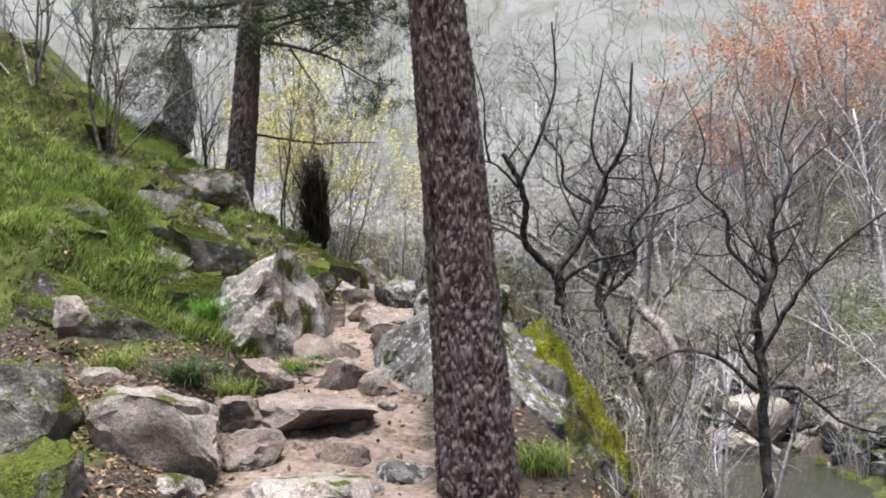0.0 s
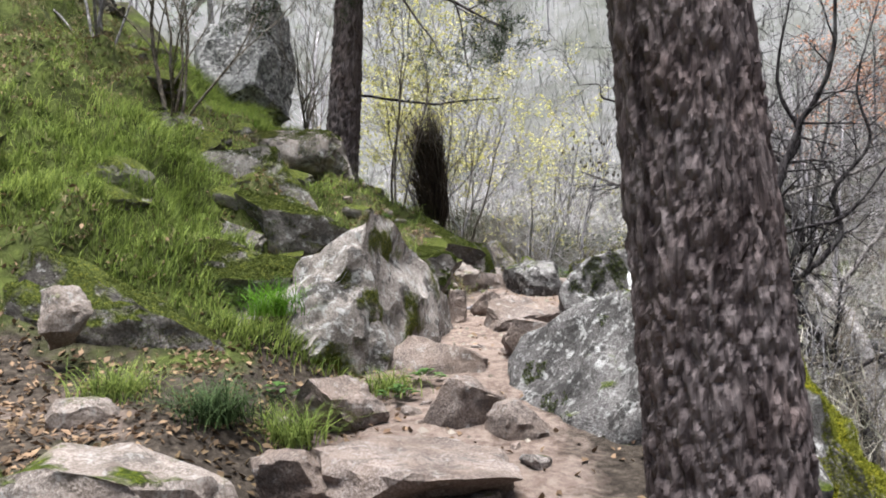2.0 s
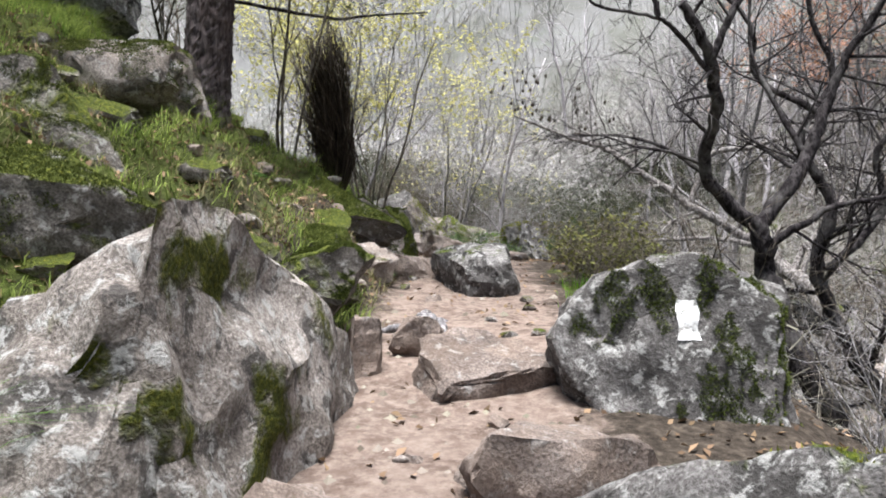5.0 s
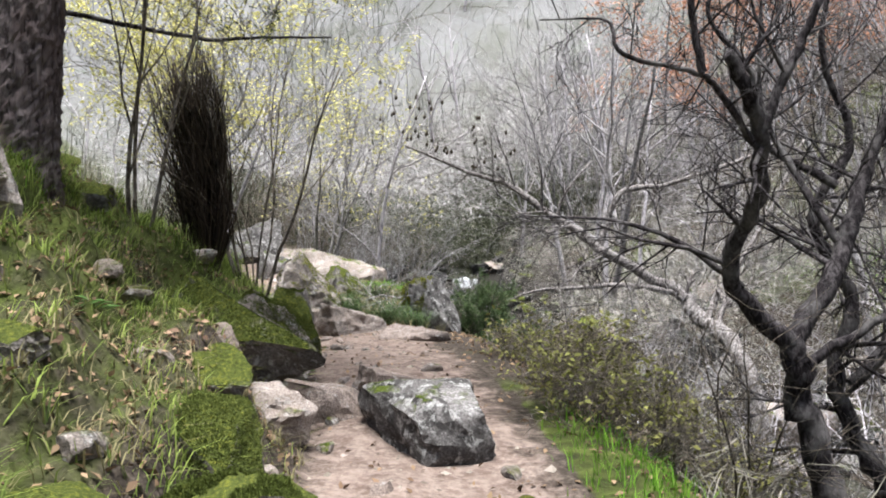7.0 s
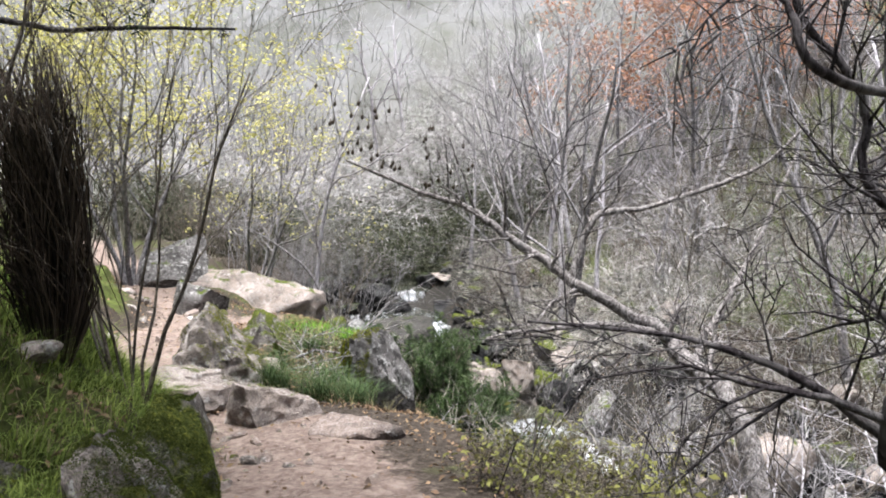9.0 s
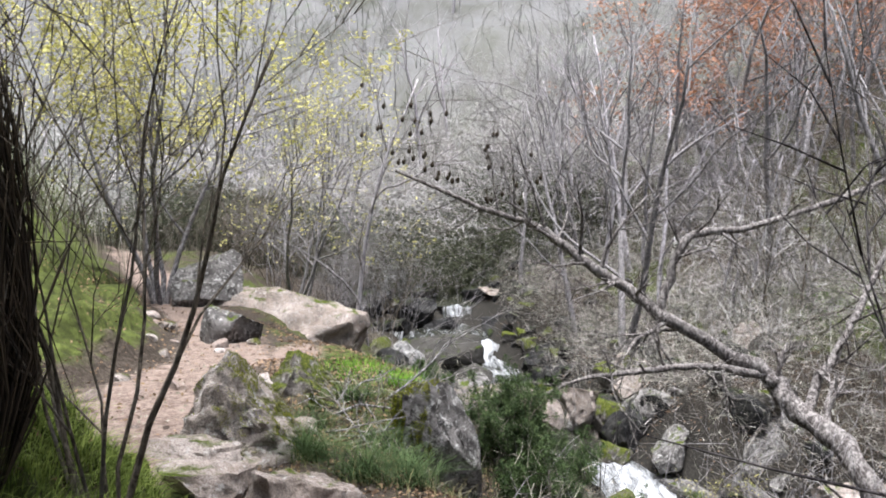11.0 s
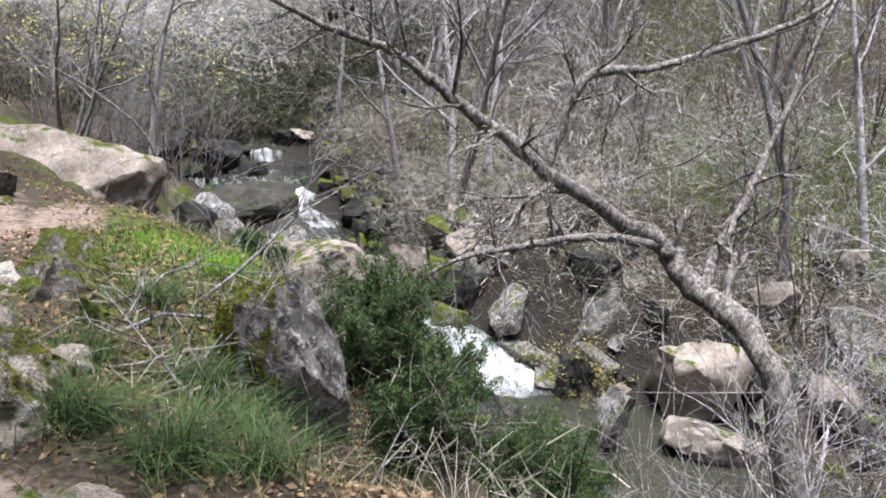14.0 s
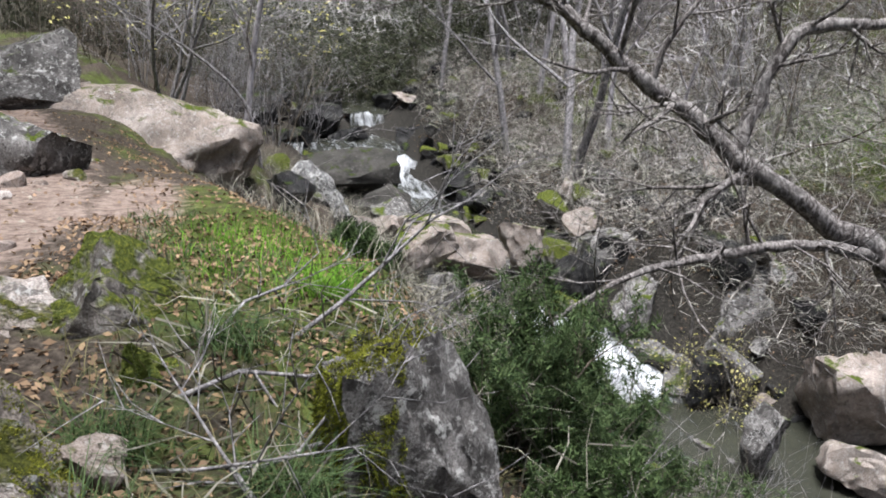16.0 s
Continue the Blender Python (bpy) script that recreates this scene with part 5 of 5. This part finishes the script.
# ---- junipers ----
def juniper(x, y, width, height, seed, label):
    r, q = random.Random(seed), np.random.default_rng(seed)
    top = holder("juniper_bush", (x, y, gz(x, y)), label, "shrub")
    V, F, tips = [], [], []
    for k in range(16):
        g, o = r.uniform(0, 6.28), r.uniform(0.1, 1.0)
        grow(V, F, r, Vector((0, 0, -0.05)), Vector((o * width * math.cos(g), o * width * math.sin(g), height)), height * r.uniform(0.6, 1.1), 0.014, 0,
             [(7, 0.4, 0.6, 0.08, 0.04), (5, 0.45, 0.6, 0.1, 0.06), (0, 0, 0, 0.1, 0.06)], tips)
    mesh_object("stem", V, F, BROWN_BARK, top)
    V, F = sprays(tips, 26, 0.045, 0.0075, q, 0.8)
    mesh_object("foliage", V, F, JUNIPER, top, "short blue-green needles")
    return top


juniper(0.72, 16.75, 0.5, 0.75, 71, "bushy green juniper below a boulder")
juniper(1.2, 16.9, 0.7, 0.62, 72, "spreading green juniper on the bank")
juniper(1.6, 16.5, 0.7, 0.6, 73, "spreading green juniper on the bank")
juniper(0.95, 16.2, 0.7, 0.55, 76, "spreading green juniper on the bank")
juniper(2.2, 17.0, 0.7, 0.8, 77, "spreading green juniper low on the bank")
juniper(1.75, 16.2, 0.6, 0.75, 78, "spreading green juniper low on the bank")
juniper(0.26, 18.9, 0.14, 0.26, 74, "small upright juniper among the grass")
juniper(0.5, 19.0, 0.2, 0.2, 75, "small upright juniper among the grass")


# ---- turf, litter and gravel ----
def scatter(n, xr, yr, keep, seed):
    q = np.random.default_rng(seed)
    x, y = q.uniform(*xr, n), q.uniform(*yr, n)
    ok = keep(x, y) > q.random(n)
    x, y = x[ok], y[ok]
    return np.stack([x, y, land(x, y) - 0.005], 1)


def on_bank(x, y):
    s = np.interp(y, TRAIL_Y, TRAIL_X) - 0.5 - x
    bench = np.clip(1.4 - np.hypot((x + 2.3) / 1.3, (y - 4.9) / 0.8), 0, 1)
    return np.clip(s / 0.3, 0, 1) * np.clip(0.5 + 2.6 * fractal(x * 0.9, y * 0.9), 0.05, 1) * (1 - bench)


nr = np.random.default_rng(12)
P = scatter(110000, (-5.2, -1.1), (6, 15), on_bank, 1)
V, F = blades(P, 0.085, 0.006, nr, 0.7)
tagged(mesh_object("bank_grass", V, F, GRASS), "short green grass on the bank", "grass", kind="stuff")
C = scatter(5000, (-5.2, -1.1), (5.8, 15), on_bank, 7)
q = np.random.default_rng(8)
P = np.repeat(C, 22, 0)
P[:, :2] += q.normal(0, 0.05, (len(P), 2))
P[:, 2] = land(P[:, 0], P[:, 1]) - 0.005
V, F = blades(P, 0.16, 0.007, q, 0.9, 2, (0.3, 0, -0.15))
tagged(mesh_object("grass_hummocks", V, F, GRASS), "arching clumps of green grass on the bank", "grass", kind="stuff")
P = scatter(60000, (-5.5, -1), (5.6, 15), lambda x, y: 0.9 * (x < np.interp(y, TRAIL_Y, TRAIL_X) - 0.5) * np.clip(0.35 - 1.6 * fractal(x * 0.9, y * 0.9), 0.1, 1), 2)
V, F = blades(P, 0.1, 0.006, nr, 1.1)
tagged(mesh_object("dry_bank_grass", V, F, DRYGRASS), "withered straw-coloured grass on the bank", "grass", kind="stuff")


def verge(x, y):
    a = np.clip(1.3 - np.hypot((x - 0.28) / 0.3, (y - 9.4) / 1.2), 0, 1)
    b = np.clip(1.3 - np.hypot((x + 0.35) / 0.55, (y - 18) / 0.9), 0, 1)
    c = np.clip(1.2 - np.hypot((x + 3.3) / 0.8, (y - 11) / 1.6), 0, 1)
    return np.maximum(np.maximum(a, b), c * 0.5)


P = scatter(60000, (-5, 1), (7.5, 20), verge, 3)
V, F = blades(P, 0.11, 0.006, nr, 0.6)
tagged(mesh_object("verge_grass", V, F, LUSH), "fresh bright green grass along the trail", "grass", kind="stuff")


def off_trail(x, y):
    u = x - np.interp(y, TRAIL_Y, TRAIL_X)
    bench = np.clip(1.5 - np.hypot((x + 2.2) / 1.3, (y - 4.8) / 0.9), 0, 1)
    return np.clip(0.13 + 0.35 * (u > 0.8) + 0.16 * (u < -0.5) + bench, 0, 1)


P = scatter(90000, (-5, 5), (2.5, 26), off_trail, 4)
P = np.concatenate([P, scatter(70000, (2, 15), (14, 42), lambda x, y: np.clip((np.abs(x - np.interp(y, SY, SX)) - np.interp(y, SY, SW)) / 0.6, 0, 1) * 0.8, 14)])
P[:, 2] += 0.012
V, F = leaves(P, 0.022, nr, 0.6, 0.004)
tagged(mesh_object("leaf_litter", V, F, LITTER), "brown fallen leaves on the ground", "leaf litter", kind="stuff")


def tussock(x, y, n, length, seed, mat, label):
    q = np.random.default_rng(seed)
    top = holder("grass_tussock", (x, y, gz(x, y)), label, "grass", "tussocks")
    P = np.stack([q.normal(0, 0.07, n), q.normal(0, 0.07, n), np.full(n, -0.01)], 1)
    V, F = blades(P, length, 0.005, q, 1.1, 4)
    mesh_object("tuft", V, F, mat, top)


for k, (x, y, n, ln) in enumerate([(-0.95, 15.2, 420, 0.3), (-0.6, 14.85, 360, 0.3), (-0.98, 15.85, 260, 0.2), (-0.45, 15.7, 260, 0.22), (-0.6, 16.6, 250, 0.2), (-0.3, 15.3, 300, 0.24), (-1.55, 5.0, 450, 0.2), (-1.35, 5.25, 350, 0.2), (-2.0, 5.1, 350, 0.18), (-1.75, 6.2, 350, 0.22), (-1.1, 6.0, 250, 0.15), (0.55, 4.3, 300, 0.2), (-0.1, 17.3, 250, 0.2), (-0.3, 14.75, 260, 0.26)]):
    tussock(x, y, n, ln, 700 + k, TUSSOCK if k < 7 or k > 12 else GRASS if k % 3 else LUSH, "long-bladed green grass tussock among stones")


P = scatter(26000, (-5, -1.2), (6, 14.5), lambda x, y: 0.8 * (x < np.interp(y, TRAIL_Y, TRAIL_X) - 0.4) * np.clip(0.3 - 1.6 * fractal(x * 0.9, y * 0.9), 0.03, 1), 51)
P[:, 2] += 0.02
V, F = leaves(P, 0.02, nr, 0.7, 0.01)
tagged(mesh_object("slope_leaf_litter", V, F, LITTER), "brown leaves caught in the grass of the slope", "leaf litter", kind="stuff")


def gravelly(x, y):
    return np.clip(1.1 - np.abs(x - np.interp(y, TRAIL_Y, TRAIL_X)) / 0.7, 0, 1)


P = scatter(17000, (-3.5, 1), (2, 22), gravelly, 6)
q = np.random.default_rng(9)
oct_v = np.array([(1, 0, 0), (-1, 0, 0), (0, 1, 0), (0, -1, 0), (0, 0, 0.7), (0, 0, -0.5)])
oct_f = np.array([(0, 2, 4), (2, 1, 4), (1, 3, 4), (3, 0, 4), (2, 0, 5), (1, 2, 5), (3, 1, 5), (0, 3, 5)])
sz = 0.005 + 0.03 * q.random(len(P)) ** 5
V = (P[:, None, :] + oct_v[None] * sz[:, None, None] * q.uniform(0.6, 1.2, (len(P), 6, 1))).reshape(-1, 3)
F = (oct_f[None] + 6 * np.arange(len(P))[:, None, None]).reshape(-1, 3)
tagged(mesh_object("gravel", V.tolist(), F.tolist(), PEBBLE, smooth=False), "loose gravel on the trodden trail", "gravel", kind="stuff")

# ---- far woods ----
V0, F0 = [], []
for k in range(14):
    rr = random.Random(900 + k)
    V, F = [], []
    grow(V, F, rr, Vector((0, 0, 0)), Vector((rr.gauss(0, 0.1), rr.gauss(0, 0.1), 1)), 7, 0.12, 0, [(6, 0.5, 0.6, 0.08, 0.04), (5, 0.55, 0.6, 0.12, 0.03), (0, 0, 0, 0.15, 0.02)])
    V0.append(np.array([tuple(v) for v in V]))
    F0.append([tuple(f) for f in F])
av, af, base = [], [], 0
for k in range(105):
    x, y = rs.uniform(-70, 110), rs.uniform(48, 150)
    if k % 3 == 0:
        x, y = rs.uniform(24, 80), rs.uniform(5, 70)
    if k % 7 == 0:
        x, y = rs.uniform(-40, -9), rs.uniform(12, 60)
    a, s = rs.uniform(0, 6.28), rs.uniform(0.7, 1.5)
    B = V0[k % 14] * s
    R = np.stack([B[:, 0] * math.cos(a) - B[:, 1] * math.sin(a) + x, B[:, 0] * math.sin(a) + B[:, 1] * math.cos(a) + y, B[:, 2] + gz(x, y)], 1)
    av.append(R)
    af += [tuple(i + base for i in f) for f in F0[k % 14]]
    base += len(R)
# the woods' pale colour carries the valley haze
tagged(mesh_object("far_woods", np.concatenate(av).tolist(), af, PALE_HAZE_BARK), "pale leafless woods on the far valley side, haze in their colour", "woods", kind="stuff")


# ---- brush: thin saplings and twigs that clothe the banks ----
# purple and hillside twigs are lightened to include distance haze
PURPLE_TWIG = leafy("hazed_purple_twigs", (0.26, 0.24, 0.255), (0.68, 0.63, 0.66))
HILL_TWIG = leafy("hazed_hillside_twigs", (0.1, 0.102, 0.088), (0.27, 0.265, 0.26))
TAN_TWIG = leafy("tan_twigs", (0.05, 0.045, 0.038), (0.36, 0.325, 0.285))
GREY_TWIG = leafy("grey_stalks", (0.09, 0.082, 0.078), (0.56, 0.51, 0.49))
DARK_SCRUB = leafy("dark_olive_scrub", (0.03, 0.035, 0.022), (0.12, 0.12, 0.08))


def brush(name, n, xr, yr, keep, seed, length, width, mat, label, lean=0.35, lift=0.0):
    P = scatter(n, xr, yr, keep, seed)
    q = np.random.default_rng(seed)
    P[:, 2] += lift * q.random(len(P))
    V, F = blades(P, length, width, q, lean, 3)
    tagged(mesh_object(name, V, F, mat), label, "undergrowth", kind="stuff")


def tangle(name, n, xr, yr, keep, seed, reach, length, width, mat, label):
    """Crooked twigs, two joints each, that fill the undergrowth."""
    q = np.random.default_rng(seed)
    P = scatter(n, xr, yr, keep, seed)
    k = len(P)
    P[:, 2] += reach * q.random(k) ** 1.3
    d = q.normal(0, 1, (k, 3))
    d[:, 2] = 0.7 * d[:, 2] + 0.35
    d /= np.linalg.norm(d, axis=1)[:, None]
    e = d + q.normal(0, 0.5, (k, 3))
    e /= np.linalg.norm(e, axis=1)[:, None]
    s = np.cross(d, q.normal(0, 1, (k, 3)))
    s /= np.linalg.norm(s, axis=1)[:, None]
    L, W = (length * q.uniform(0.4, 1.4, k))[:, None], (width * q.uniform(0.5, 1.5, k))[:, None] / 2
    mid = P + d * L * 0.5
    V = np.stack([P - s * W, P + s * W, mid + s * W * 0.7, mid - s * W * 0.7, mid + e * L * 0.5], 1).reshape(-1, 3)
    b = np.arange(k) * 5
    F = np.stack([b, b + 1, b + 2, b + 3], 1).tolist() + np.stack([b + 3, b + 2, b + 4], 1).tolist()
    tagged(mesh_object(name, V.tolist(), F, mat), label, "undergrowth", kind="stuff")


def beyond(x, y):
    d = np.abs(x - np.interp(y, SY, SX))
    return np.clip((d - 2.0) / 1.5, 0, 1) * np.clip(0.5 + 1.4 * fractal(x * 0.35, y * 0.35), 0.08, 1)


def bank_right(x, y):
    rim = np.interp(y, TRAIL_Y, RIM_X) + 0.35
    near = np.interp(y, SY, SX) - np.interp(y, SY, SW) * 0.5
    return np.clip((x - rim) / 0.5, 0, 1) * np.clip((near - x) / 0.5, 0, 1) * np.clip(0.6 + 1.2 * fractal(x, y), 0.1, 1)


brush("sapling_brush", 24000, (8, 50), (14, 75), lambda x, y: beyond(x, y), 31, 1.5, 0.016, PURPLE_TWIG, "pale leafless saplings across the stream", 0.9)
brush("hillside_brush", 45000, (-60, 110), (60, 190), lambda x, y: np.clip(0.5 + 1.2 * fractal(x * 0.1, y * 0.1), 0.1, 1), 32, 3.0, 0.06, HILL_TWIG, "leafless woods on the hazy valley side", 0.8)
brush("scrub", 16000, (-9, 12), (39.5, 56), lambda x, y: 0.9 + 0 * x, 33, 2.0, 0.025, DARK_SCRUB, "dark scrub behind the cascade", 0.9)
brush("bank_brush", 52000, (-1, 8), (5, 34), bank_right, 34, 0.42, 0.006, TAN_TWIG, "dry stalks and twigs on the stream bank", 0.9)
brush("slope_brush", 14000, (-30, -5), (14, 50), lambda x, y: np.clip(0.3 + fractal(x * 0.3, y * 0.3), 0.02, 1), 35, 1.8, 0.016, TAN_TWIG, "leafless broom on the upper slope", 0.4)
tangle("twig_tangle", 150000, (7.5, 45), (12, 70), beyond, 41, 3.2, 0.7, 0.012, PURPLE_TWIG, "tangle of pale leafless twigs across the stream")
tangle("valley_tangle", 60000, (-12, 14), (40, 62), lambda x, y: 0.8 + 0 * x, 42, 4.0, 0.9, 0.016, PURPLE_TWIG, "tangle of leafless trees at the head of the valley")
tangle("dark_tangle", 44000, (-8, 11), (39, 46), lambda x, y: 0.9 + 0 * x, 43, 2.4, 0.5, 0.02, DARK_SCRUB, "dark tangled scrub behind the cascade")
tangle("bank_tangle", 46000, (0.6, 7), (6, 24), bank_right, 44, 0.6, 0.3, 0.006, TAN_TWIG, "tangle of dry twigs on the stream bank")
tangle("far_bank_tangle", 90000, (5, 15), (17, 42), lambda x, y: np.clip((x - np.interp(y, SY, SX) - np.interp(y, SY, SW) - 0.2) / 1.0, 0, 1), 45, 0.7, 0.4, 0.01, GREY_TWIG, "dry twigs and stalks on the far bank")
tangle("dead_twigs", 420, (-1.0, 0.3), (15.3, 17.2), lambda x, y: 0.9 + 0 * x, 46, 0.12, 0.3, 0.007, TAN_TWIG, "fallen dead twigs among grass and stones")
brush("withered_tufts", 2400, (-1.3, 0.6), (14.3, 17.6), lambda x, y: np.clip(0.4 + 1.6 * fractal(x * 2, y * 2), 0.05, 1), 47, 0.16, 0.005, DRYGRASS, "withered grass below the trail", 1.0)
brush("green_tufts", 7000, (-1.2, 0.6), (14.6, 19.5), lambda x, y: np.clip(0.2 + 2 * fractal(x * 1.7 + 5, y * 1.7), 0.0, 1), 48, 0.09, 0.006, TUSSOCK, "green grass below the trail", 0.9)
brush("far_bank_grass", 16000, (10, 16), (23, 31), lambda x, y: np.clip(1.2 - np.hypot((x - 13) / 2.4, (y - 27) / 3.5), 0, 1), 52, 0.18, 0.014, LUSH, "bright green grass on the far bank", 0.7)
P = scatter(14000, (-1.6, 0.8), (14.4, 19), lambda x, y: np.clip(0.5 + fractal(x * 1.5, y * 1.5), 0.1, 1), 49)
P[:, 2] += 0.015
V, F = leaves(P, 0.02, np.random.default_rng(5), 0.7, 0.006)
tagged(mesh_object("oak_leaf_litter", V, F, LITTER), "curled brown oak leaves among the stones", "leaf litter", kind="stuff")
P = scatter(16000, (-4.5, -1.0), (3, 6.3), lambda x, y: np.clip(0.5 + fractal(x * 1.5, y * 1.5), 0.15, 1), 50)
P[:, 2] += 0.012
V, F = leaves(P, 0.019, np.random.default_rng(6), 0.7, 0.005)
tagged(mesh_object("bench_leaf_litter", V, F, LITTER), "brown fallen leaves covering the level bank", "leaf litter", kind="stuff")


def rosette(x, y, n, size, seed):
    q = np.random.default_rng(seed)
    top = holder("leafy_plant", (x, y, gz(x, y)), "low broad-leaved green plant between stones", "plant", "leafy plants")
    for k in range(n):
        g, o = q.uniform(0, 6.28), q.uniform(0.15, 1.0) * size
        c = np.array([math.cos(g) * o, math.sin(g) * o, 0.03 + 0.5 * (size - o)])
        d, s = np.array([math.cos(g), math.sin(g), 0.25]), np.array([-math.sin(g), math.cos(g), 0.0])
        w = size * 0.35
        V = [c - d * w, c - s * w * 0.55 + (0, 0, w * 0.2), c, c + s * w * 0.55 + (0, 0, w * 0.2), c + d * w * 0.9 - (0, 0, w * 0.15)]
        mesh_object("leaf", V, [(0, 2, 1), (0, 3, 2), (1, 2, 4), (2, 3, 4)], IVY, top)


for k, (x, y) in enumerate([(-1.5, 5.55), (-1.3, 5.8), (-1.02, 5.85), (-0.92, 6.1), (-1.25, 10.35), (-1.2, 11.2), (-1.32, 11.6), (-2.0, 9.6)]):
    rosette(x, y, 16, 0.11, 800 + k)
